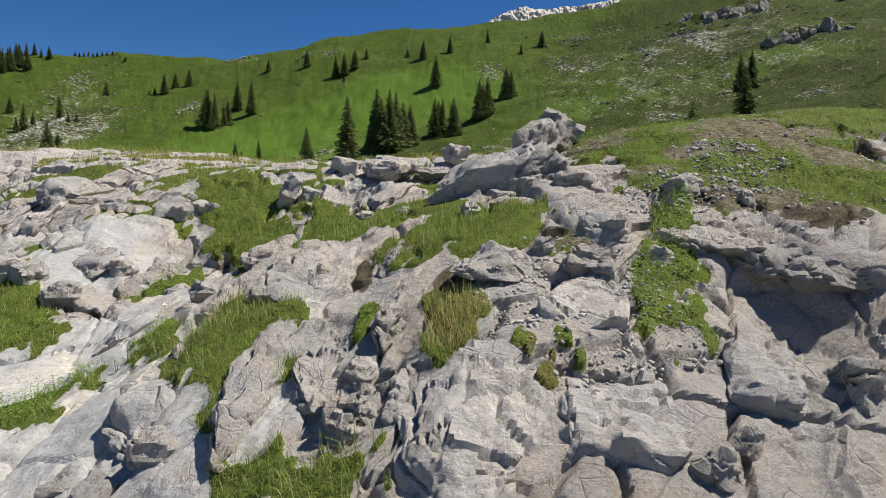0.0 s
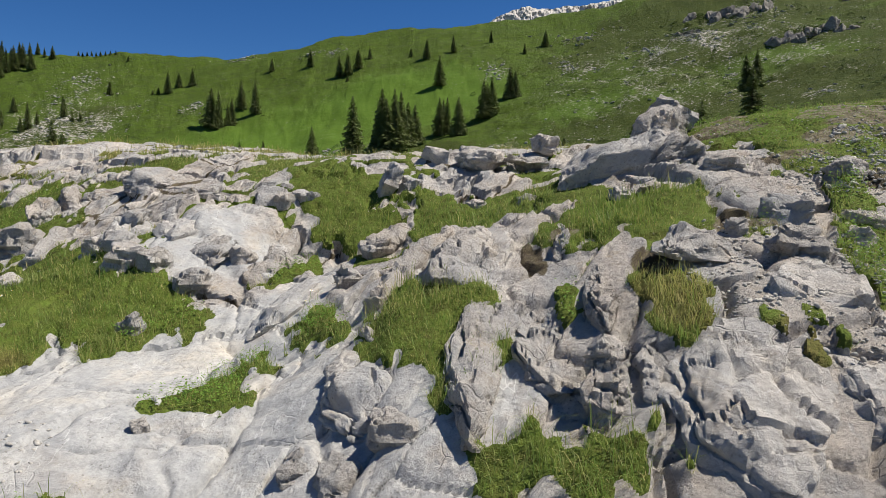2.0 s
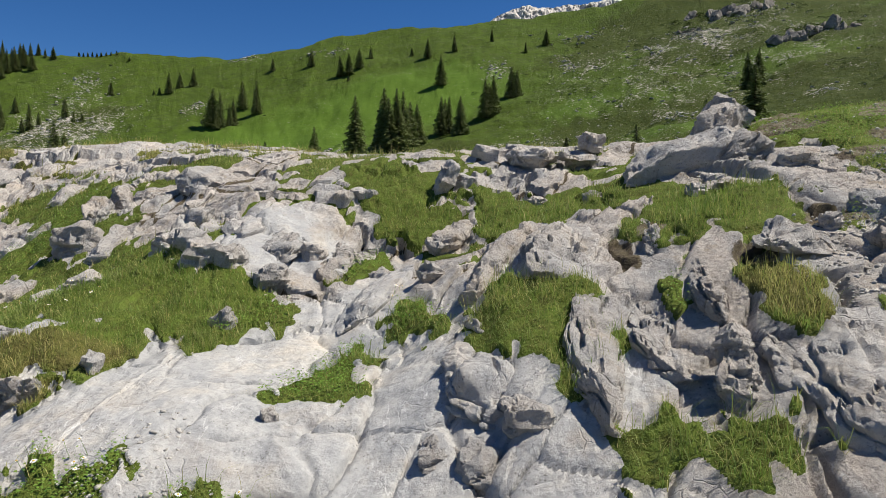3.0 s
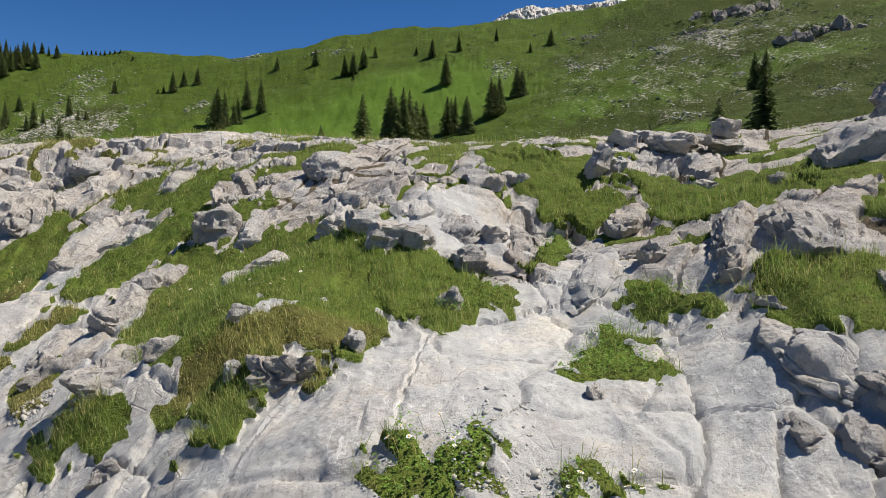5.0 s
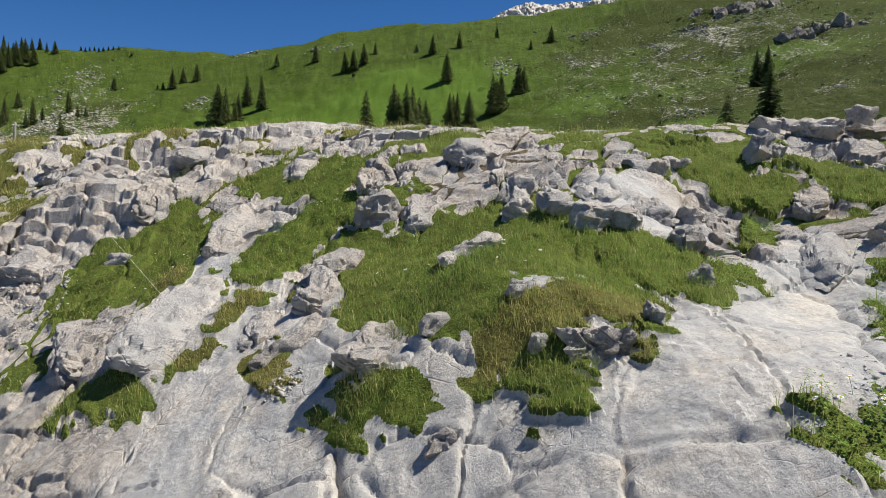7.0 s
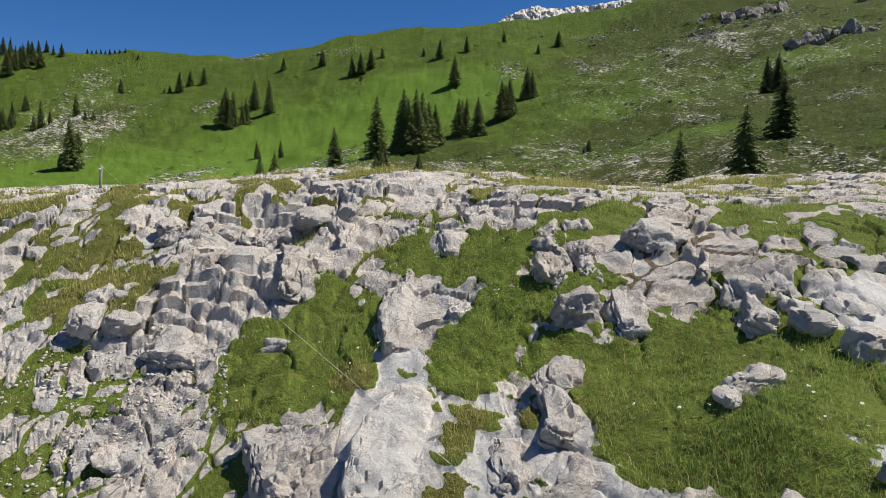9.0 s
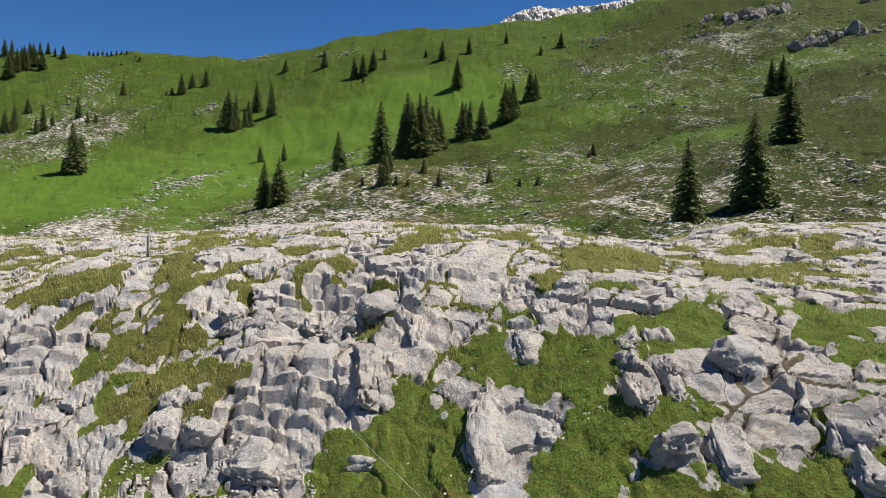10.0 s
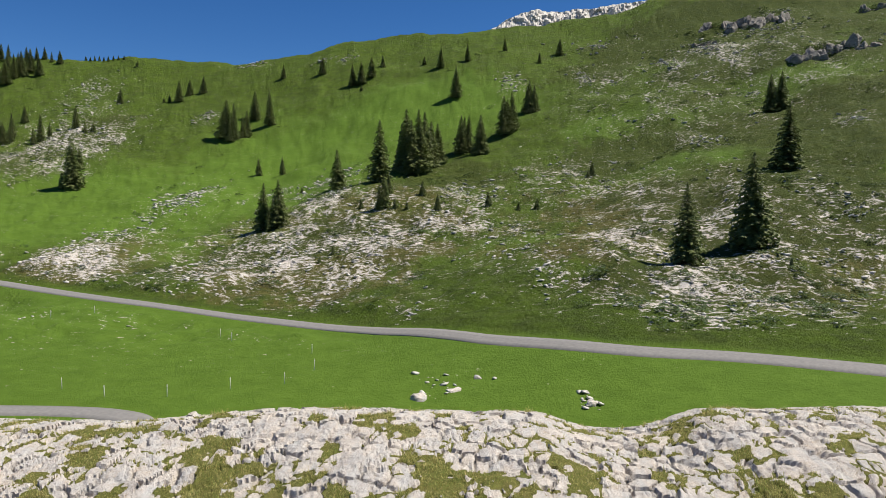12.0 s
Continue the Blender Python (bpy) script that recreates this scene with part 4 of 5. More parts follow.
# ---- rocks ----
def vnoise3(p, seed=0):
    i = np.floor(p)
    f = p - i
    f = f * f * f * (f * (f * 6 - 15) + 10)
    s = 0.0
    for a in (0, 1):
        for b in (0, 1):
            for c in (0, 1):
                w = (f[:, 0] if a else 1 - f[:, 0]) * (f[:, 1] if b else 1 - f[:, 1]) * (f[:, 2] if c else 1 - f[:, 2])
                s = s + w * hash01(i[:, 0] + a + 131 * (i[:, 2] + c), i[:, 1] + b + 57 * (i[:, 2] + c), seed)
    return s * 2 - 1


def fbm3(p, octaves, seed):
    s, a = 0.0, 1.0
    for k in range(octaves):
        s = s + a * vnoise3(p * 2.03 ** k + 7.7 * k, seed + k)
        a *= 0.52
    return s


def voro3(p, seed):
    """Nearest two distances and the nearest seed's two random numbers, in space."""
    i = np.floor(p)
    n = len(p)
    f1, f2, r, r2 = np.full(n, 9.0), np.full(n, 9.0), np.zeros(n), np.zeros(n)
    for a in (-1, 0, 1):
        for b in (-1, 0, 1):
            for c in (-1, 0, 1):
                kx, ky = i[:, 0] + a + 131 * (i[:, 2] + c), i[:, 1] + b + 57 * (i[:, 2] + c)
                q = np.stack([i[:, 0] + a + hash01(kx, ky, seed), i[:, 1] + b + hash01(kx, ky, seed + 1), i[:, 2] + c + hash01(kx, ky, seed + 2)], 1) - p
                d = np.sqrt((q * q).sum(1))
                near = d < f1
                f2 = np.where(near, f1, np.minimum(f2, d))
                r = np.where(near, hash01(kx, ky, seed + 3), r)
                r2 = np.where(near, hash01(kx, ky, seed + 4), r2)
                f1 = np.where(near, d, f1)
    return f1, f2, r, r2


CUBES = {}


def cube_grid(n):
    """Directions and quads of a cube whose sides have n by n cells."""
    if n not in CUBES:
        u = np.linspace(-1, 1, n + 1)
        u = np.sign(u) * np.abs(u) ** 0.85
        a, b = np.meshgrid(u, u, indexing="ij")
        a, b, one = a.ravel(), b.ravel(), np.ones(a.size)
        sides = ((one, a, b), (-one, b, a), (b, one, a), (a, -one, b), (a, b, one), (b, a, -one))
        pts = np.concatenate([np.stack(s, 1) for s in sides])
        key, back = np.unique(np.round(pts, 6), axis=0, return_inverse=True)
        back = np.asarray(back).ravel()
        k = (np.arange(n)[:, None] * (n + 1) + np.arange(n)[None, :]).ravel()
        quad = np.stack([k, k + n + 1, k + n + 2, k + 1], 1)
        CUBES[n] = key, np.concatenate([back[quad + s * (n + 1) ** 2] for s in range(6)])
    return CUBES[n]


def rock_mesh(style, seed, n, size=(1, 1, 1), worn=0.0):
    """A weathered limestone body of the given size: cut by planes, bedded, jointed and chipped."""
    rng = np.random.default_rng(seed)
    power = {"slab": 7, "block": 6, "boulder": 3.0, "fin": 4.5, "ledge": 8, "bulge": 4}[style]
    d, quads = cube_grid(n)
    u = d / np.linalg.norm(d, axis=1)[:, None]
    r = (np.abs(u) ** power).sum(1) ** (-1 / power)
    for k in range({"boulder": 12, "bulge": 12}.get(style, 15)):
        v = rng.normal(0, 1, 3) * (1, 1, 0.75)
        v /= np.linalg.norm(v)
        c = u @ v
        h = rng.uniform(0.66, 1.0)
        r = np.where(c > 0.05, np.minimum(r, h / np.maximum(c, 0.05)), r)
    half = np.array(size) * 0.5
    q = u * r[:, None] * half
    if style == "ledge":
        q[:, :2] *= (1 - 0.42 * smooth(0.25, -0.7, q[:, 2] / half[2]))[:, None]
    s = min(1.0, (size[0] * size[1] * size[2]) ** (1 / 3) / 0.45)
    off = rng.uniform(0, 40, 3)
    nrm = u / half
    nrm /= np.linalg.norm(nrm, axis=1)[:, None]
    k = 1 - 0.6 * worn
    warp = np.stack([fbm3(q * 3 / s + off, 3, seed), fbm3(q * 3 / s + off + 9, 3, seed + 5), fbm3(q * 3 / s + off + 21, 3, seed + 9)], 1)
    f1, f2, a, b = voro3(((q + 0.06 * s * warp) / (0.26 * s)) * (1, 1, 1.6) + off, seed)
    g1, g2, e, f = voro3(((q + 0.03 * s * warp) / (0.10 * s)) * (1, 1, 1.4) + off, seed + 30)
    lay = (q[:, 2] + 0.05 * s * warp[:, 0] + 0.12 * q[:, 0]) / (0.085 * s)
    step = hash01(np.floor(lay), np.floor(lay) * 0, seed)
    groove = smooth(0.16, 0.0, np.minimum(lay % 1, 1 - lay % 1)) * smooth(0.45, 0.6, hash01(np.round(lay), 0 * lay, seed + 2))
    side = smooth(0.95, 0.55, np.abs(nrm[:, 2]))
    out = 0.05 * s * warp[:, 0] + 0.055 * s * k * (a - 0.5) * smooth(0, 0.22, f2 - f1) + 0.022 * s * k * (e - 0.5) * smooth(0, 0.25, g2 - g1) + 0.012 * s * k * fbm3(q * 14 / s + off, 3, seed + 40)
    out = out - 0.05 * s * k * (1 - smooth(0.0, 0.10, f2 - f1)) * smooth(0.3, 0.5, b) - 0.008 * s * k * (1 - smooth(0.0, 0.14, g2 - g1))
    out = out + side * s * (0.035 * (step - 0.5) * smooth(0, 0.25, np.minimum(lay % 1, 1 - lay % 1)) - 0.035 * groove)
    q = q + nrm * out[:, None]
    me = bpy.data.meshes.new("rock")
    me.vertices.add(len(q))
    me.vertices.foreach_set("co", q.astype(np.float32).ravel())
    me.loops.add(quads.size)
    me.loops.foreach_set("vertex_index", quads.astype(np.int32).ravel())
    me.polygons.add(len(quads))
    me.polygons.foreach_set("loop_start", np.arange(0, quads.size, 4, dtype=np.int32))
    me.polygons.foreach_set("use_smooth", np.ones(len(quads), bool))
    at = me.attributes.new("worn", "FLOAT", "POINT")
    at.data.foreach_set("value", np.full(len(q), worn, np.float32))
    me.update()
    me.validate()
    me.set_sharp_from_angle(angle=radians(32))
    me.materials.append(ROCK)
    return me


ROCK_WORDS = {"slab": "tilted pale grey limestone slab bedded in the bluff", "block": "angular grey limestone block lying on the bluff",
              "boulder": "rounded pale limestone boulder on the bluff", "fin": "upright weathered limestone fin jutting from the bluff",
              "ledge": "layered limestone ledge overhanging a shaded gap", "bulge": "massive fissured limestone outcrop of the bluff"}
rock_count = [0]


def outcrop(at, w, d, h, n, worn, label):
    """A mass of bedrock that its joints have split into blocks."""
    rnd = random.Random(400 + rock_count[0])
    root = new("limestone_outcrop")
    root.matrix_basis = at
    across, along = (2 if w > 0.55 else 1), (2 if d < 1.4 else 3)
    split = rnd.uniform(0.42, 0.58) if across == 2 else 1.0
    for i in range(across):
        wide = w * (split if i == 0 else 1 - split)
        mid = -0.5 * w + wide * 0.5 if i == 0 else 0.5 * w - wide * 0.5
        shift = rnd.uniform(-0.08, 0.08) * d
        for j in range(along):
            size = (wide * 1.16, d / along * 1.18, h * rnd.uniform(0.85, 1.1))
            lump = part("block", rock_mesh("slab", 5000 + 31 * rock_count[0] + 7 * i + j, max(7, int(n * 0.75)), size, worn), root)
            lump.matrix_basis = pose(mid, ((j + 0.5) / along - 0.5) * d + shift, rnd.uniform(-0.06, 0.06) * h, rnd.uniform(-5, 5), rnd.uniform(-5, 5), rnd.uniform(-7, 7))
    return tagged(root, label, "rock", "limestone rocks on the bluff")


def rock(style, x, y, z, w, d, h, rx=0, ry=0, rz=0, words="", worn=0.0, placed=False):
    """placed: z is the middle of the stone; else it is bedded in the ground where it stands."""
    rock_count[0] += 1
    if not placed:
        if style in ("slab", "fin", "bulge", "ledge") and abs(rx) > 8:
            z = float(height(x, y)[0]) - 0.26 * h
        elif y < 30:
            foot = height([x, x - 0.35 * w, x + 0.35 * w, x, x], [y, y, y, y - 0.35 * d, y + 0.35 * d])
            z = float(foot.min()) + (0.16 if style == "boulder" else 0.24) * h
    n = int(min(30, max(7, 150 * max(w, d, h) / max(y, 3.5))))
    label = words + " of weathered limestone" if words else ROCK_WORDS[style]
    if style == "bulge":
        return outcrop(pose(x, y, z, rx, ry, rz), w, d, h, n, worn, label)
    me = rock_mesh(style, 100 + rock_count[0], n, (w, d, h), worn)
    kind = {"ledge": "limestone_ledge", "slab": "limestone_slab", "fin": "limestone_fin", "bulge": "limestone_outcrop"}.get(style, "boulder")
    ob = new(kind, me)
    ob.matrix_basis = pose(x, y, z, rx, ry, rz)
    return tagged(ob, label, "rock", "limestone rocks on the bluff")


# the boulder pile and its neighbours
rock("slab", 0.26, 6.62, 2.42, 1.22, 0.95, 0.44, 14, -24, 8, "big pale leaning boulder", 0.3, True)
rock("slab", 0.74, 6.42, 2.44, 0.86, 0.66, 0.42, 8, -24, -10, "layered grey boulder", 0, True)
rock("block", 0.88, 6.98, 2.80, 0.58, 0.5, 0.46, 5, -22, 10, "pitted pale block", 0, True)
rock("block", 1.18, 7.5, 3.04, 0.58, 0.5, 0.5, 0, 24, 35, "dark cracked block", 0, True)
rock("ledge", -0.78, 8.75, 2.63, 0.78, 0.6, 0.30, 4, 3, 2, "flat overhanging ledge", 0, True)
rock("ledge", -0.20, 8.7, 2.62, 0.70, 0.55, 0.22, 2, 4, -4, "low overhanging ledge", 0, True)
rock("block", 0.11, 9.35, 2.92, 0.42, 0.38, 0.32, 0, 5, 30, "grey block", 0, True)
rock("block", -1.35, 9.05, 2.64, 0.42, 0.35, 0.36, 0, 8, 12, "pale fractured block", 0, True)
rock("fin", -1.89, 8.05, 2.34, 0.24, 0.3, 0.50, -5, 22, 5, "upright standing stone", 0, True)
rock("block", -1.64, 8.1, 2.28, 0.3, 0.26, 0.24, 0, 0, 20)
rock("boulder", 1.08, 4.62, 2.03, 0.42, 0.36, 0.30, 0, -4, 10, "pale flat-topped boulder", 0.3)
rock("slab", 0.30, 4.2, 1.81, 0.56, 0.5, 0.22, 12, 6, -6, "wedge-shaped brownish rock", 0, True)
rock("boulder", 0.84, 4.06, 1.84, 0.28, 0.28, 0.33, 0, 0, 0, "grey rounded rock")
rock("boulder", 0.60, 4.36, 1.92, 0.18, 0.17, 0.22, 0, 0, 40)
rock("block", 1.33, 4.22, 1.88, 0.2, 0.18, 0.14, 0, 0, 15)
rock("ledge", 1.85, 4.55, 1.95, 0.88, 0.75, 0.26, 5, 6, -8, "brownish layered ledge", 0, True)
rock("ledge", 2.38, 4.32, 1.78, 1.40, 1.05, 0.38, 4, 7, -12, "grey ledge over a deep shaded hollow", 0, True)
rock("slab", 1.55, 3.5, 1.45, 0.46, 1.15, 0.36, 16, 8, -20, "rounded pale slab")
rock("boulder", 1.88, 3.1, 1.40, 0.34, 0.3, 0.33, 0, 0, 10)
rock("slab", 0.12, 2.98, 1.24, 0.74, 1.05, 0.46, 24, 0, -8, "broad cracked outcrop", 0.45)
rock("slab", 0.74, 2.95, 1.22, 0.82, 0.95, 0.42, 22, 4, -10, "broad layered outcrop", 0.35)
rock("slab", 0.68, 3.58, 1.57, 0.52, 0.6, 0.18, 20, 4, -12, "", 0.4)
rock("block", 1.06, 2.6, 1.12, 0.2, 0.18, 0.2, 10, 8, 20)
rock("block", 1.22, 2.75, 1.14, 0.17, 0.15, 0.15, 0, 12, 40)
rock("fin", -0.31, 4.05, 1.6, 0.17, 0.85, 0.32, 20, 6, -6)
rock("fin", -0.17, 3.42, 1.4, 0.2, 0.98, 0.38, 22, 8, -10)
rock("fin", -0.45, 3.2, 1.25, 0.28, 0.2, 0.48, -25, 4, 8, "pointed upright stone", 0, True)
rock("slab", -0.66, 3.72, 1.38, 0.34, 0.92, 0.16, 19, 4, -4)
rock("slab", -0.98, 5.0, 1.72, 0.64, 1.3, 0.32, 14, 3, -6, "", 0.3)
rock("slab", -0.98, 3.72, 1.33, 0.42, 1.4, 0.26, 21, 5, -8, "", 0.2)
rock("fin", -0.38, 4.95, 1.86, 0.13, 0.7, 0.24, 15, 12, -6)
rock("block", 1.1, 5.75, 2.42, 0.44, 0.36, 0.16, 6, 4, -10)
rock("block", 1.8, 5.25, 2.34, 0.36, 0.3, 0.16, 4, 0, 12)
rock("block", 2.15, 4.95, 2.27, 0.17, 0.15, 0.16, 0, 0, 15)
rock("block", 0.42, 5.6, 2.2, 0.24, 0.2, 0.16, 0, 0, 15)
rock("boulder", 0.18, 5.55, 2.2, 0.18, 0.16, 0.15, 0, 0, 0)
rock("boulder", -0.86, 7.34, 2.12, 0.27, 0.22, 0.18, 0, 0, 15)
rock("boulder", -0.44, 6.72, 2.14, 0.24, 0.2, 0.15, 0, 0, 15)
rock("block", -3.1, 7.85, 2.1, 0.33, 0.28, 0.3, 0, 0, 20)
rock("block", -2.82, 7.95, 2.14, 0.33, 0.26, 0.22, 0, 0, -20)
# broken grey blocks beside the turf
rock("slab", -1.7, 3.72, 1.1, 0.4, 0.85, 0.24, 24, -4, 10, "broken blue-grey slab", 0.5)
rock("fin", -1.66, 4.2, 1.35, 0.11, 0.32, 0.24, 10, -8, 16)
rock("slab", -1.9, 3.32, 0.9, 0.26, 0.3, 0.16, 22, 0, 10)
rock("slab", -1.66, 3.2, 0.88, 0.26, 0.3, 0.16, 22, 6, -10)
rock("block", -1.45, 3.35, 1.0, 0.26, 0.3, 0.22, 14, 0, 8)
# round the large patch of grass
rock("ledge", -5.95, 5.0, 0.57, 0.72, 0.85, 0.46, 8, -4, 6, "overhanging block", 0.2, True)
rock("block", -5.57, 4.78, 0.78, 0.26, 0.25, 0.22, 0, 8, 20)
rock("block", -5.2, 6.15, 1.21, 0.66, 0.52, 0.48, 6, -10, 5, "pale flat-topped stone in the grass", 0.3, True)
rock("block", -5.01, 4.7, 1.09, 0.18, 0.16, 0.16, 0, 0, 30, "small stone in the grass")
rock("block", -4.58, 4.14, 0.88, 0.44, 0.32, 0.3, -4, 0, 5)
rock("block", -4.92, 4.26, 0.85, 0.16, 0.15, 0.18, 0, 0, 20)
rock("fin", -4.18, 4.36, 1.0, 0.15, 0.22, 0.22, 0, 6, 0, "small upright stone")
rock("slab", -2.42, 5.65, 1.28, 0.44, 1.5, 0.22, 18, 4, -20, "smooth pale slab", 0.8)
rock("bulge", -4.5, 7.35, 1.85, 0.78, 1.2, 0.38, 22, 4, -4, "rounded outcrop", 0.3)
rock("slab", -4.72, 7.05, 1.85, 0.34, 0.7, 0.3, 20, 4, 6, "", 0.2)
rock("block", -4.45, 6.75, 1.7, 0.36, 0.34, 0.3, 8, 6, 10)
rock("boulder", -4.15, 6.3, 1.52, 0.42, 0.4, 0.40, 0, 6, 10, "", 0.3)
rock("boulder", -3.85, 6.2, 1.5, 0.32, 0.3, 0.33, 0, 0, 50, "", 0.3)
rock("slab", -3.95, 7.0, 1.8, 0.5, 0.8, 0.3, 20, 3, -4, "", 0.4)
rock("slab", -3.5, 6.75, 1.8, 0.45, 0.9, 0.26, 20, 3, -10, "", 0.5)
rock("block", -3.15, 6.55, 1.7, 0.3, 0.3, 0.24, 8, 0, 20)
rock("block", -3.42, 5.95, 1.5, 0.34, 0.28, 0.3, -8, 0, 15)
rock("boulder", -3.58, 5.15, 1.23, 0.22, 0.2, 0.25, 0, 0, 0)
rock("fin", -1.75, 7.1, 1.92, 0.42, 0.95, 0.36, 22, 4, -12)
rock("slab", -1.45, 6.5, 1.82, 0.56, 1.2, 0.36, 20, 5, -18)
rock("block", -2.0, 5.52, 1.45, 0.32, 0.3, 0.3, 0, 0, 12)
rock("slab", -1.38, 5.4, 1.6, 0.44, 1.6, 0.36, 20, 6, -22)
rock("slab", -2.9, 6.5, 1.7, 0.5, 0.9, 0.22, 22, 5, -12)
rock("ledge", -5.15, 9.18, 2.26, 1.02, 0.95, 0.56, 8, 3, -6, "grooved overhanging block", 0.2, True)
rock("block", -2.83, 3.64, 0.87, 0.1, 0.08, 0.12, 0, 0, 30)
rock("block", -5.5, 3.87, 0.24, 0.2, 0.17, 0.18, 0, 0, 10)
# the western face of the bluff
rock("bulge", -11.3, 12.0, 1.75, 1.3, 1.7, 0.75, 32, 0, 4, "fissured buttress")
rock("bulge", -12.2, 12.3, 1.75, 0.9, 1.4, 0.6, 30, -4, 10)
rock("bulge", -10.55, 11.7, 1.75, 0.6, 1.5, 0.6, 32, 4, -4)
rock("slab", -8.2, 9.15, 1.5, 0.92, 2.4, 0.5, 24, 2, -2, "fissured buttress", 0.2)
rock("bulge", -6.15, 9.4, 2.2, 0.9, 1.8, 0.5, 26, 2, -4)
rock("fin", -4.8, 8.4, 2.1, 0.22, 0.95, 0.42, 26, 3, -10)
rock("block", -6.3, 8.05, 1.55, 0.55, 0.45, 0.46, -8, 0, 10)
rock("slab", -5.7, 7.95, 1.65, 0.66, 0.9, 0.38, 25, 2, -6, "", 0.3)
rock("bulge", -6.68, 6.6, 0.9, 0.55, 2.1, 0.46, 23, 2, -7)
rock("slab", -8.1, 6.85, 0.45, 0.95, 1.7, 0.36, 20, 2, -2, "broad pale slab", 0.6)
rock("slab", -9.3, 7.35, 0.2, 1.1, 1.5, 0.4, 18, -2, 6)
rock("slab", -7.15, 6.3, 0.6, 0.5, 1.0, 0.24, 16, 5, 6)
rock("boulder", -9.86, 9.22, 0.95, 0.46, 0.3, 0.25, 0, 3, 0, "flat stone in the grass")
rock("slab", -9.9, 10.4, 1.65, 0.6, 1.4, 0.42, 30, 2, 4)
rock("ledge", -10.05, 12.3, 2.38, 0.95, 0.85, 0.5, 10, 2, 8, "overhanging ledge", 0, True)
rock("ledge", -11.3, 9.6, 0.8, 1.4, 1.0, 0.36, 22, 0, 6)
rock("bulge", -12.5, 10.3, 1.1, 0.9, 1.1, 0.36, 24, 0, 10)
rock("slab", -12.96, 13.08, 2.59, 1.01, 0.5, 0.26, 40, 0, 13)
rock("ledge", -12, 13.3, 2.92, 0.9, 0.74, 0.3, 30, 0, 11)
rock("fin", -9.25, 11.54, 2.45, 0.42, 1.3, 0.34, 21, 2, 3)
rock("slab", -7.55, 10.4, 2.27, 0.9, 1.2, 0.36, 28, 4, -4)
rock("bulge", -7.4, 9.1, 1.7, 0.5, 1.2, 0.36, 26, 0, -2)
rock("slab", -11.45, 8.07, -0.18, 0.4, 0.5, 0.14, 23, -10, 25)
# stones in the meadow
rock("block", -10.86, 51.78, -4.79, 1.44, 1.29, 1, 0, 0, 10, "reddish grey boulder")
rock("block", -8.18, 53.55, -4.73, 1.24, 1.11, 0.69, 0, 0, 30)
rock("boulder", -6.15, 55.92, -4.35, 0.84, 0.76, 0.72, 0, 0, 0)
rock("block", 1.65, 49.33, -4.35, 0.91, 0.82, 0.95, 0, 0, 20)
rock("boulder", -17.74, 24.22, 2.92, 0.44, 0.39, 0.22, 0, 0, 0)
rock("boulder", 7.54, 56.29, -3.09, 0.59, 0.53, 0.50, 0, 0, 0)
rock("boulder", 2.72, 57.76, -3.22, 0.47, 0.42, 0.60, 0, 0, 0)
rock("boulder", -29.01, 88.68, -5.32, 1.23, 1.11, 0.65, 0, 0, 0)


crags = []


def cliff(x, y, z, w, d, h, turn):
    """A broken band of crag: several weathered buttresses."""
    rock_count[0] += 1
    rnd = random.Random(700 + rock_count[0])
    ob = new("limestone_cliff")
    for k in range(7):
        u = (k + 0.5) / 7 - 0.5
        size = (w * rnd.uniform(0.18, 0.34), d * rnd.uniform(0.6, 1.1), h * rnd.uniform(0.55, 1.0))
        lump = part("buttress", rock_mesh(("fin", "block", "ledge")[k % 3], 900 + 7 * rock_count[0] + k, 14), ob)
        # darker than the other rock: shade is in the base colour
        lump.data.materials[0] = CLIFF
        lump.matrix_basis = pose(u * w * 1.05, rnd.uniform(-0.1, 0.35) * d, (rnd.uniform(-0.25, 0.1) - 0.5 * abs(u)) * h, rnd.uniform(-14, 4), rnd.uniform(-12, 12), rnd.uniform(-30, 15))
        lump.scale = size
    ob.matrix_basis = pose(x, y, float(height(x, y)[0]) - 0.02 * h, 2, 0, turn - 14)
    crags.append((x, y, w, d))
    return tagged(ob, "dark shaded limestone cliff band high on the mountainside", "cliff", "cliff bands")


cliff(104, 275, 80, 23, 9.5, 14, -20)
cliff(117, 268, 79, 21, 9.5, 13, -3)
cliff(106.5, 215, 55.5, 19, 8, 9, 10)
cliff(116, 214, 56.5, 14, 6, 8, -9)
cliff(88.1, 262.2, 69.6, 10.5, 5.3, 5.1, 8)
cliff(151.2, 259, 82.1, 11.4, 5.7, 6.5, -15)


def peak():
    """The bare limestone crest that shows behind the grassy skyline."""
    rng = np.random.default_rng(3)
    nx, ny = 220, 50
    x = np.linspace(8, 150, nx)[None, :] + np.zeros((ny, 1))
    v = np.linspace(0, 1, ny)[:, None] + np.zeros((1, nx))
    top = np.interp(x, (8, 17, 26, 33, 42, 57, 73, 83, 92, 150), (98, 105, 110, 113, 114.7, 114.5, 116.4, 118, 119, 128)) + 0.9 * fbm(x / 5, 0 * x + 3, 4, 511)
    y = 392 - 40 * (1 - v) + 5 * fbm(x / 4, v * 9, 5, 521, 0.65)
    z = 60 + (top - 60) * v ** 0.8 + 1.5 * fbm(x / 6, v * 14, 5, 531, 0.6) * (1 - v * 0.7)
    co = np.stack([x, y, z], 2).reshape(-1, 3)
    f = [(j * nx + i, j * nx + i + 1, (j + 1) * nx + i + 1, (j + 1) * nx + i) for j in range(ny - 1) for i in range(nx - 1)]
    return tagged(new("backdrop", mesh_of("backdrop", co.tolist(), f, STONE)), "pale bare limestone crest behind the grassy ridge", "mountain", kind="structure")


peak()


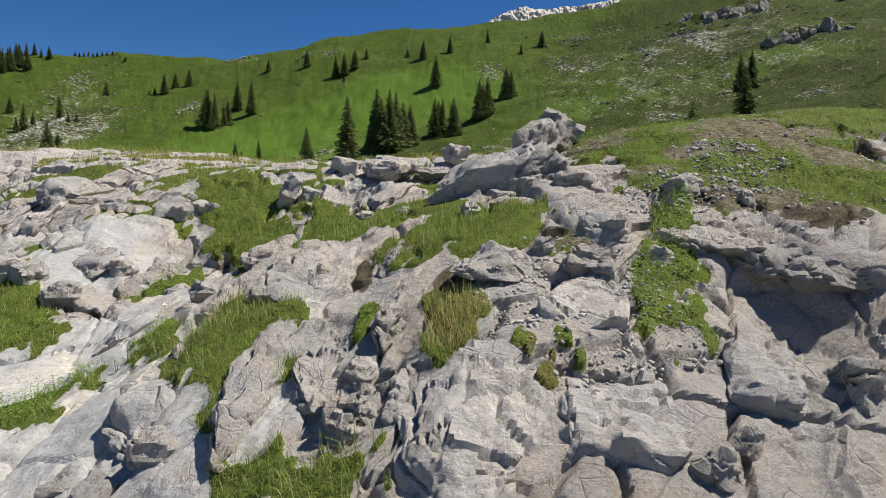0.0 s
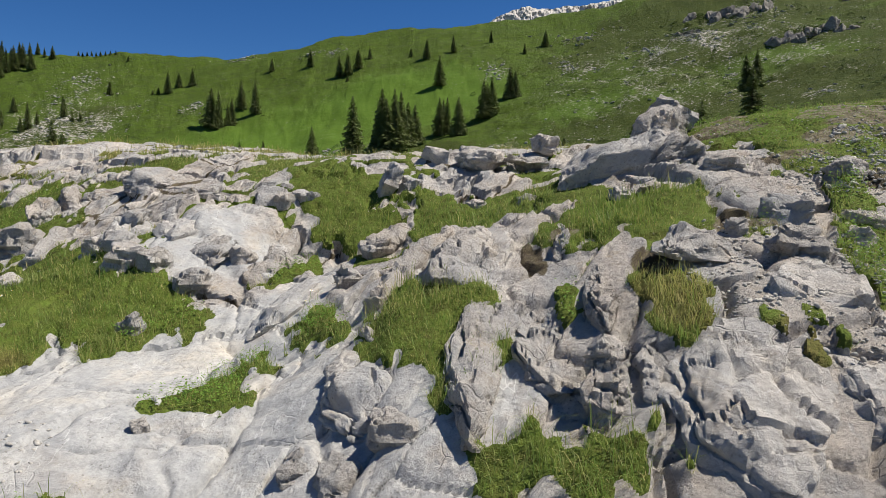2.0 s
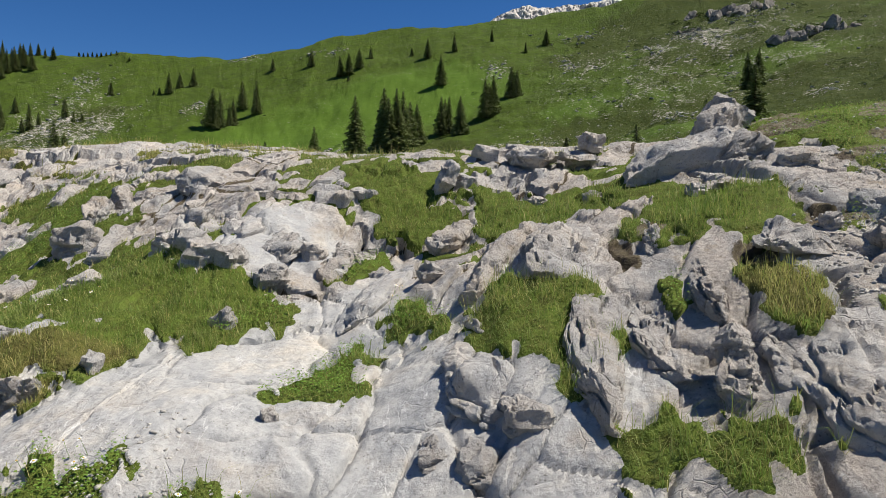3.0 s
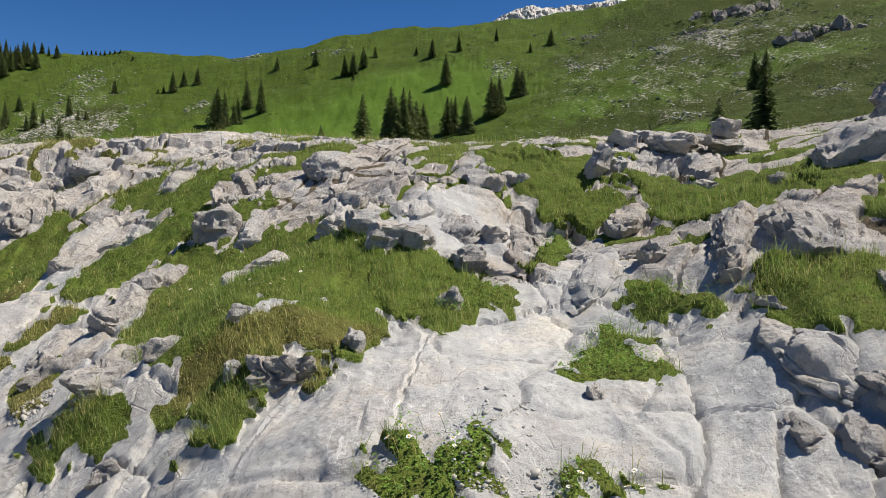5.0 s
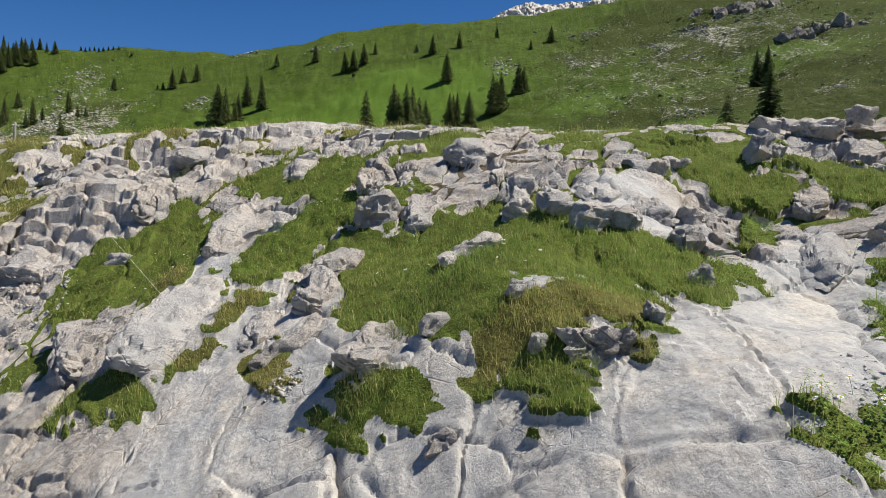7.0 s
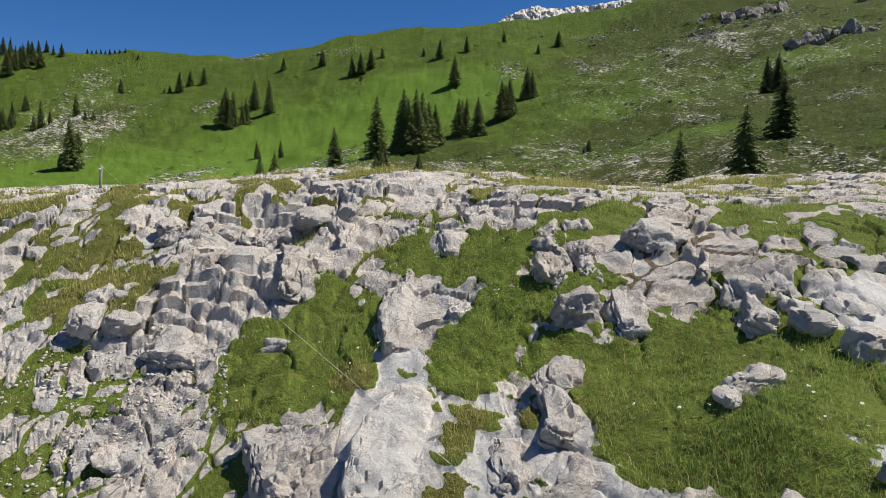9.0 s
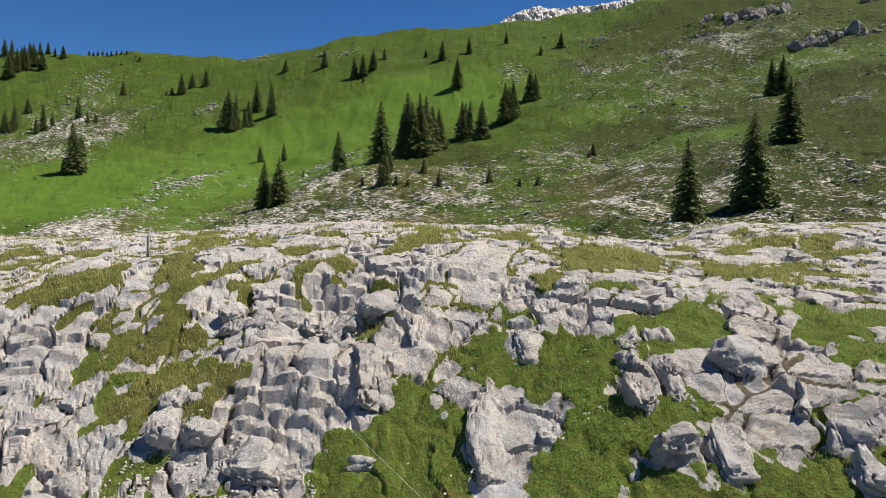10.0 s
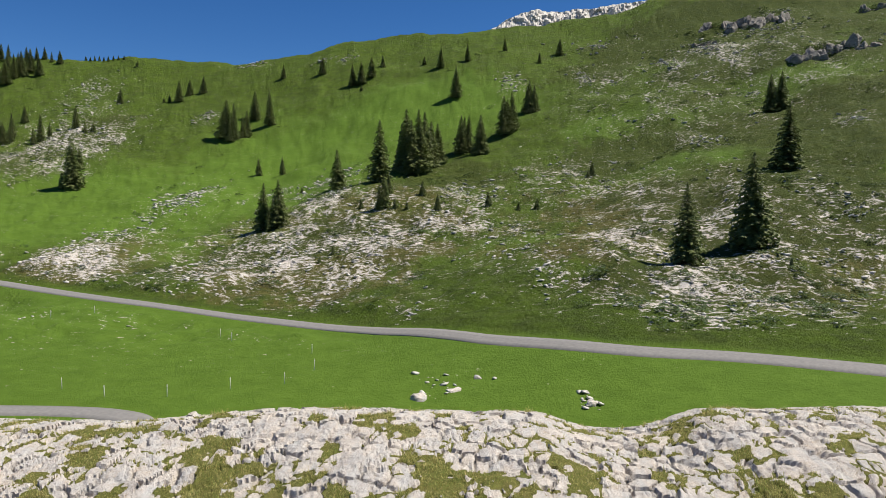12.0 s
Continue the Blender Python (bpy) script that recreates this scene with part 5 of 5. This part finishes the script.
# ---- road, fence and post ----
def ribbon(name, line, width, mat, label):
    """A strip of road that lies on the ground along a line of x, y."""
    pts = [Vector(p) for p in line]
    dense = []
    for k in range(len(pts) - 1):
        a, b = pts[max(k - 1, 0)], pts[k]
        c, d = pts[k + 1], pts[min(k + 2, len(pts) - 1)]
        for s in range(12):
            t = s / 12
            dense.append(0.5 * (2 * b + (c - a) * t + (2 * a - 5 * b + 4 * c - d) * t * t + (3 * b - a - 3 * c + d) * t ** 3))
    dense.append(pts[-1])
    rows, across = [], (-0.53, -0.5, -0.2, 0.2, 0.5, 0.53)
    for k, p in enumerate(dense):
        t = (dense[min(k + 1, len(dense) - 1)] - dense[max(k - 1, 0)]).normalized()
        s = Vector((-t.y, t.x))
        rows.append([(p + s * width * u) for u in across])
    flat = [q for r in rows for q in r]
    z = height([q.x for q in flat], [q.y for q in flat])
    lift = (-0.3, 0.07, 0.10, 0.10, 0.07, -0.3)
    v = [(q.x, q.y, z[k] + lift[k % 6]) for k, q in enumerate(flat)]
    m = len(across)
    f = [(k * m + i, k * m + i + 1, (k + 1) * m + i + 1, (k + 1) * m + i) for k in range(len(rows) - 1) for i in range(m - 1)]
    return tagged(new(name, mesh_of(name, v, f, mat, True)), label, "road", kind="structure")


ribbon("road", ROAD, 2.3, ASPHALT, "narrow pale asphalt mountain road across the pasture")
ribbon("road", TRACK, 2.4, ASPHALT, "pale gravel track below the bluff")


def fence_post(x, y, h, r, mat, label, group="", lean=0):
    root = new("fence_post")
    v, f = tube([(0, 0, -0.2), (0, 0, h * 0.5), (r * 0.3, 0, h - r), (r * 0.3, 0, h)], [r, r, r * 0.95, r * 0.7], 8)
    part("stake", mesh_of("stake", v, f, mat, True), root)
    v, f = tube([(0, -r * 1.5, h * 0.86), (0, -r * 1.5, h * 0.90)], [r * 0.8, r * 0.8], 6)
    part("insulator", mesh_of("insulator", v, f, PLASTIC, True), root)
    root.matrix_basis = pose(x, y, float(height(x, y)[0]), lean, lean * 1.5, 0)
    return tagged(root, label, "fence post", group)


for fx, fy in ((-39.6, 54.5), (-35, 52.1), (-30.3, 52.4), (-26.1, 54.5), (-20.5, 60.5), (-22, 67.1), (-31.8, 73.1), (-22.1, 56), (-58.7, 86), (-53.6, 86.9), (-34.3, 77)):
    fence_post(fx, fy, 0.95, 0.03, PLASTIC, "thin white plastic electric-fence post in the meadow", "electric fence posts")
near_post = fence_post(-15.6, 16.1, 0.60, 0.033, POSTWOOD, "grey weathered wooden fence post on the bluff crest", lean=2)


def wire(points, r, label):
    c = bpy.data.curves.new("fence_wire", "CURVE")
    c.dimensions, c.bevel_depth, c.bevel_resolution = "3D", r, 1
    s = c.splines.new("POLY")
    s.points.add(len(points) - 1)
    for q, p in zip(s.points, points):
        q.co = (*p, 1)
    ob = new("fence_wire", c)
    c.materials.append(PLASTIC)
    return tagged(ob, label, "wire")


def strung(a, b, sag, n=24):
    return [tuple(Vector(a).lerp(Vector(b), k / n) - Vector((0, 0, sag * 4 * (k / n) * (1 - k / n)))) for k in range(n + 1)]


wire(strung((-15.6, 16.1, 3.55), (-7.5, 5.3, 0.75), 0.03), 0.0012, "thin pale electric-fence wire strung down the bluff")


# ---- grass, herbs, gravel ----
def blades(name, x, y, z, length, width, mat, label, seed, curl=0.5):
    """Bent grass blades, each a quad and a tip."""
    rng = np.random.default_rng(seed)
    n = len(x)
    a = np.where(rng.uniform(0, 1, n) < 0.35, rng.normal(-1.6, 1.0, n), rng.uniform(0, 2 * np.pi, n))
    lean = rng.uniform(0.1, 1.0, n) * curl
    ca, sa = np.cos(a), np.sin(a)
    w = width * 0.5
    sx, sy = -sa * w, ca * w
    h1, h2 = length * (0.58 - 0.12 * lean), length * (1 - 0.48 * lean)
    r1, r2 = length * 0.34 * lean, length * 0.95 * lean
    base = np.stack([x, y, z - 0.02], 1)
    side = np.stack([sx, sy, 0 * sx], 1)
    m = base + np.stack([ca * r1, sa * r1, h1], 1)
    tip = base + np.stack([ca * r2, sa * r2, h2], 1)
    co = np.stack([base - side, base + side, m + side * 0.75, m - side * 0.75, tip], 1).reshape(-1, 3)
    i = np.arange(n)[:, None] * 5
    loops = np.concatenate([i + 0, i + 1, i + 2, i + 3, i + 3, i + 2, i + 4], 1).ravel().astype(np.int32)
    start = (np.arange(n)[:, None] * 7 + np.array([[0, 4]])).ravel().astype(np.int32)
    me = bpy.data.meshes.new(name)
    me.vertices.add(len(co))
    me.vertices.foreach_set("co", co.astype(np.float32).ravel())
    me.loops.add(len(loops))
    me.loops.foreach_set("vertex_index", loops)
    me.polygons.add(len(start))
    me.polygons.foreach_set("loop_start", start)
    me.update()
    me.validate()
    me.materials.append(mat)
    return tagged(new(name, me), label, "grass", kind="stuff")


# leafy herbs: x, y, half width, half depth
HERBS = [
    (1.22, 3.86, 0.59, 0.18, 67), (1.61, 4.76, 0.41, 0.16, 64), (0.92, 4.47, 0.3, 0.09, 58), (-2.56, 4.27, 0.51, 0.21, 94),
    (-0.48, 3.98, 0.19, 0.09, 95), (-3.5, 5.11, 0.23, 0.15, 18), (-2.05, 4.8, 0.45, 0.14, 111), (-3.49, 3.1, 0.16, 0.12, 50),
    (-2.59, 6.36, 0.45, 0.18, 77), (-3.69, 3.01, 0.23, 0.22, 96), (-2.7, 4.35, 0.61, 0.19, 69), (-7.21, 8.14, 1.06, 0.48, 47),
    (-2.95, 2.91, 0.25, 0.08, 14), (-3.28, 5.35, 0.23, 0.16, 75), (-7.51, 7.87, 0.72, 0.57, 78), (-7.02, 9.34, 0.88, 0.27, 87),
    (-11.92, 8.79, 0.25, 0.13, 172),
]
HERBS += [(1.6, 6.2, 0.35, 0.3), (2.2, 6.7, 0.9, 0.5), (1.3, 7.6, 0.5, 0.6), (3.2, 5.6, 0.6, 0.4), (2.0, 5.5, 0.5, 0.2)]
# loose stones: x, y, half width, half depth
GRAVEL = [(0.81, 4.01, 0.45, 0.44), (0.9, 3.36, 0.4, 0.3), (0.3, 3.59, 0.12, 0.35), (2.4, 5.6, 0.3, 0.5), (1.74, 5.23, 0.5, 0.3),
          (-12.3, 8.5, 1.3, 1.5), (-11.0, 8.6, 0.6, 0.7), (-3.39, 3.17, 0.16, 0.31), (-6.65, 5.06, 0.14, 0.16), (-3.26, 2.93, 0.2, 0.1)]


def grow():
    rng = np.random.default_rng(5)
    gx, gy, gz, gl, gd = [], [], [], [], []
    for x0, x1, y0, y1, density in ((-9.6, 4.2, 1.9, 5.2, 8000), (-9.6, 4.2, 5.2, 7, 5200), (-14.5, 5.5, 7, 12, 3000), (-24, 12, 12, 26, 1100), (-45, 25, 26, 40, 120)):
        n = int((x1 - x0) * (y1 - y0) * density)
        x, y = rng.uniform(x0, x1, n), rng.uniform(y0, y1, n)
        z, rock_here, dry, shade_earth, heath = sample(x, y)
        thick = vnoise(x * 9, y * 9, 401) * 0.5 + vnoise(x * 3, y * 3, 402) * 0.5
        keep = (rng.uniform(0, 1, n) > shade_earth * 1.0) & (rock_here < 0.5) & (rng.uniform(-0.9, 0.6, n) < thick + 0.45 * (0.4 - rock_here))
        # the turf dries out along its edges
        brink = 0.6 * smooth(0.12, 0.45, rock_here) * smooth(-0.2, 0.4, vnoise(x * 2.3, y * 2.3, 407))
        gx.append(x[keep]); gy.append(y[keep]); gz.append(z[keep]); gd.append(np.maximum(dry, brink)[keep])
        long = np.where(rng.uniform(0, 1, keep.sum()) < 0.13, 2.1, 1.0)
        gl.append(long * (1 + 0.4 * smooth(7.5, 5, y[keep]) + 0.7 * smooth(9, 13, y[keep])) * (1 - 0.35 * smooth(1.0, 1.6, x[keep])) * (0.042 + 0.028 * vnoise(x[keep] * 2, y[keep] * 2, 403)) * rng.uniform(0.6, 1.5, keep.sum()))
    x, y, z, l, d = (np.concatenate(q) for q in (gx, gy, gz, gl, gd))
    pick = rng.uniform(0, 1, len(x))
    is_dry = pick < 0.11 + 0.75 * d + 0.22 * smooth(9, 14, y) * (1 - d) + 0.25 * np.clip(vnoise(x * 1.1, y * 1.1, 409), 0, 1)
    herb = 0.62 * ellipse_mask(x, y, HERBS, 0.5) > rng.uniform(0.1, 0.9, len(x))
    green = ~is_dry & ~herb
    w = 0.0036 + 0.0007 * np.maximum(y - 4, 0)
    blades("alpine_grass", x[green], y[green], z[green], l[green] * 1.0, w[green], GRASS, "lush green alpine grass growing among the limestone", 11, 1.3)
    blades("dry_grass", x[is_dry], y[is_dry], z[is_dry], l[is_dry] * 1.1, w[is_dry] * 0.8, DRY, "yellowish dry tussock grass on the limestone bluff", 12, 1.25)
    leaves("herb_leaves", x[herb], y[herb], z[herb], HERB, "broad-leaved green alpine herbs in the rock gaps", 13)


def leaves(name, x, y, z, mat, label, seed, big=0.58):
    rng = np.random.default_rng(seed)
    n = len(x)
    a = rng.uniform(0, 2 * np.pi, n)
    up = rng.uniform(-0.2, 0.8, n)
    ln = rng.uniform(0.014, 0.040, n) * big
    hz = rng.uniform(0.01, 0.11, n)
    d = np.stack([np.cos(a), np.sin(a), up], 1)
    s = np.stack([-np.sin(a), np.cos(a), rng.uniform(-0.4, 0.4, n)], 1)
    b = np.stack([x, y, z + hz], 1)
    L = ln[:, None]
    co = np.stack([b, b + d * L * 0.5 + s * L * 0.38, b + d * L - np.array([0, 0, 0.3]) * L, b + d * L * 0.5 - s * L * 0.38], 1).reshape(-1, 3)
    me = bpy.data.meshes.new(name)
    me.vertices.add(len(co))
    me.vertices.foreach_set("co", co.astype(np.float32).ravel())
    me.loops.add(4 * n)
    me.loops.foreach_set("vertex_index", np.arange(4 * n, dtype=np.int32))
    me.polygons.add(n)
    me.polygons.foreach_set("loop_start", np.arange(0, 4 * n, 4, dtype=np.int32))
    me.update()
    me.validate()
    me.materials.append(mat)
    return tagged(new(name, me), label, "plant", kind="stuff")


grow()


def daisy(seed):
    """A white alpine daisy: stem, ring of petals and yellow disc."""
    rnd = random.Random(seed)
    root = new("daisy")
    v, f = tube([(0, 0, -0.02), (0.004, 0, 0.06), (0.0, 0.003, 0.13)], [0.0016, 0.0013, 0.0012], 5)
    part("stem", mesh_of("stem", v, f, HERB), root)
    v, f = [], []
    for k in range(12):
        a = 6.283 * k / 12
        ca, sa = math.cos(a), math.sin(a)
        b = len(v)
        v += [(0.005 * ca, 0.005 * sa, 0.131), (0.014 * ca - 0.004 * sa, 0.014 * sa + 0.004 * ca, 0.133),
              (0.021 * ca, 0.021 * sa, 0.130 + rnd.uniform(-.002, .002)), (0.014 * ca + 0.004 * sa, 0.014 * sa - 0.004 * ca, 0.133)]
        f.append((b, b + 1, b + 2, b + 3))
    part("petals", mesh_of("petals", v, f, PLASTIC), root)
    v, f = tube([(0, 0, 0.130), (0, 0, 0.134), (0, 0, 0.136)], [0.006, 0.006, 0.003], 8)
    part("disc", mesh_of("disc", v, f, YOLK), root)
    return tagged(root, "small white daisy with a yellow centre in the grass", "flower", "daisies in the grass")


def plant_daisies():
    rng = np.random.default_rng(77)
    first = daisy(1)
    put = 0
    for cx, cy, rx, ry, n in ((-5.1, 5.9, 1.1, 1.1, 16), (-3.65, 3.15, 0.25, 0.15, 9), (-2.93, 2.92, 0.25, 0.12, 7), (-9.1, 8.4, 1.2, 0.6, 9),
                              (-7.2, 8.6, 0.35, 0.9, 9), (-8.5, 8.7, 1.2, 0.7, 8), (-2.25, 5.2, 0.12, 0.25, 4), (0.4, 5.3, 0.6, 0.5, 4), (-7.1, 9.8, 0.4, 0.3, 6)):
        for k in range(n):
            a, r = rng.uniform(0, 6.28), math.sqrt(rng.uniform(0, 1))
            x, y = cx + rx * r * math.cos(a), cy + ry * r * math.sin(a)
            m = pose(x, y, float(height(x, y)[0]) - 0.01, rng.uniform(5, 30), rng.uniform(-15, 15), rng.uniform(0, 360))
            if put:
                ob = copy_thing(first, m)
            else:
                ob = first
                ob.matrix_basis = m
            put += 1
            ob.scale = [float(rng.uniform(0.55, 0.9))] * 3


plant_daisies()

ICO_V = np.array([(0, 0, 1), (0.894, 0, 0.447), (0.276, 0.851, 0.447), (-0.724, 0.526, 0.447), (-0.724, -0.526, 0.447), (0.276, -0.851, 0.447),
                  (0.724, 0.526, -0.447), (-0.276, 0.851, -0.447), (-0.894, 0, -0.447), (-0.276, -0.851, -0.447), (0.724, -0.526, -0.447), (0, 0, -1)])
ICO_F = np.array([(0, 1, 2), (0, 2, 3), (0, 3, 4), (0, 4, 5), (0, 5, 1), (1, 6, 2), (2, 7, 3), (3, 8, 4), (4, 9, 5), (5, 10, 1),
                  (2, 6, 7), (3, 7, 8), (4, 8, 9), (5, 9, 10), (1, 10, 6), (11, 7, 6), (11, 8, 7), (11, 9, 8), (11, 10, 9), (11, 6, 10)])


def strew(name, x, y, z, size, mat, label, category, seed, flat=0.6):
    """Many small angular stones in one mesh."""
    rng = np.random.default_rng(seed)
    n = len(x)
    v = ICO_V[None] * rng.uniform(0.55, 1.25, (n, 12, 1))
    v = v * (np.stack([rng.uniform(0.7, 1.5, n), rng.uniform(0.7, 1.3, n), rng.uniform(0.4, 1.0, n) * flat * 1.6], 1) * size[:, None] * 0.5)[:, None, :]
    a = rng.uniform(0, 6.28, n)[:, None]
    vx, vy = v[..., 0] * np.cos(a) - v[..., 1] * np.sin(a), v[..., 0] * np.sin(a) + v[..., 1] * np.cos(a)
    tilt = rng.uniform(-0.4, 0.4, n)[:, None]
    co = np.stack([vx + x[:, None], vy + y[:, None], v[..., 2] + tilt * vx + (z + size * 0.12)[:, None]], 2).reshape(-1, 3)
    loops = (ICO_F[None] + (np.arange(n) * 12)[:, None, None]).ravel().astype(np.int32)
    me = bpy.data.meshes.new(name)
    me.vertices.add(len(co))
    me.vertices.foreach_set("co", co.astype(np.float32).ravel())
    me.loops.add(len(loops))
    me.loops.foreach_set("vertex_index", loops)
    me.polygons.add(20 * n)
    me.polygons.foreach_set("loop_start", np.arange(0, 60 * n, 3, dtype=np.int32))
    me.update()
    me.validate()
    me.materials.append(mat)
    return tagged(new(name, me), label, category, kind="stuff")


def strew_all():
    rng = np.random.default_rng(21)
    # pebbles on the bluff
    px, py = [], []
    for cx, cy, rx, ry in GRAVEL:
        n = int((300 if cx < -8 else 1900) * math.pi * rx * ry) + 30
        a, r = rng.uniform(0, 6.28, n), np.sqrt(rng.uniform(0, 1.3, n))
        px.append(cx + rx * r * np.cos(a))
        py.append(cy + ry * r * np.sin(a))
    for cx, cy, rx, ry in BARE[3:]:
        n = int(330 * math.pi * rx * ry) + 20
        px.append(cx + 1.2 * rx * rng.normal(0, 0.7, n))
        py.append(cy + 1.2 * ry * rng.normal(0, 0.7, n))
    x, y = np.concatenate(px), np.concatenate(py)
    x, y = x + 0.12 * vnoise(x * 3, y * 3, 641), y + 0.12 * vnoise(x * 3 + 50, y * 3, 643)
    strew("gravel", x, y, sample(x, y)[0], np.where(x < -8, 1.5, 1.0) * (0.009 + 0.034 * rng.uniform(0, 1, len(x)) ** 6 + np.where(y > 4.5, 0.03, 0.0) * rng.uniform(0, 1, len(x)) ** 9), PEBBLE, "loose grey limestone gravel between the slabs", "gravel", 22)
    # stones on the mountainside
    n = 160000
    y = 50 + 280 * rng.uniform(0, 1, n) ** 0.9
    x = -9 + rng.uniform(-0.72, 0.72, n) * y
    z, rock_here, dry, shade_earth, heath = sample(x, y)
    keep = rng.uniform(0, 1, n) < np.clip((rock_here - 0.16) * 0.45, 0.0, 0.22)
    keep &= road_distance(x, y) > 2.2
    x, y, z = x[keep], y[keep], z[keep]
    size = (0.16 + 0.6 * rng.uniform(0, 1, len(x)) ** 3) * (0.7 + y / 220)
    # broken rock lies thick on the bare scars
    for cx, cy, rx, ry in SCARS:
        n = int(min(420, 30 + 0.9 * rx * ry))
        ex, ey = cx + rx * rng.normal(0, 0.5, n), cy + ry * rng.normal(0, 0.5, n)
        there = (road_distance(ex, ey) > 2.5) & (fbm(ex / 6, ey / 9, 4, 631) > -0.12)
        ex, ey = ex[there], ey[there]
        x, y, z = np.append(x, ex), np.append(y, ey), np.append(z, sample(ex, ey)[0])
        size = np.append(size, (0.22 + 0.95 * rng.uniform(0, 1, len(ex)) ** 3) * (0.4 + ey / 230))
    strew("strewn_stones", x, y, z, size, STONE, "pale limestone boulders strewn over the mountain pasture", "rocks", 23, 0.32)
    # dwarf shrubs
    n = 5000
    y = 62 + 230 * rng.uniform(0, 1, n)
    x = -9 + rng.uniform(-0.7, 0.7, n) * y
    z, rock_here, dry, shade_earth, heath = sample(x, y)
    patch = fbm(x / 14, y / 14, 3, 611)
    keep = (rng.uniform(0, 1, n) < 0.95 * smooth(-0.1, 0.3, patch) * smooth(0.10, 0.25, rock_here + 0.2 * heath) + 0.03) & (signed_road(x, y) > 4)
    x, y, z = x[keep], y[keep], z[keep]
    r = 0.35 + 1.0 * rng.uniform(0, 1, len(x)) ** 2
    for cx, cy, cw, cd in crags:
        ex, ey = cx + rng.normal(0, 0.36, 16) * cw, cy + cd * rng.uniform(-0.3, 0.9, 16)
        x, y, z = np.append(x, ex), np.append(y, ey), np.append(z, sample(ex, ey)[0])
        r = np.append(r, rng.uniform(0.8, 2.2, 16))
    m = 56
    a, u = rng.uniform(0, 6.28, (len(x), m)), np.sqrt(rng.uniform(0, 1, (len(x), m)))
    lx = (x[:, None] + r[:, None] * u * np.cos(a)).ravel()
    ly = (y[:, None] + r[:, None] * u * np.sin(a)).ravel()
    lz = (z[:, None] + 0.55 * r[:, None] * np.sqrt(1 - 0.9 * u * u) * rng.uniform(0.2, 1.1, u.shape)).ravel()
    leaves("dwarf_shrubs", lx, ly, lz, SHRUB, "dark green dwarf shrubs on the mountainside", 24, np.repeat(r, m) * 9)


strew_all()
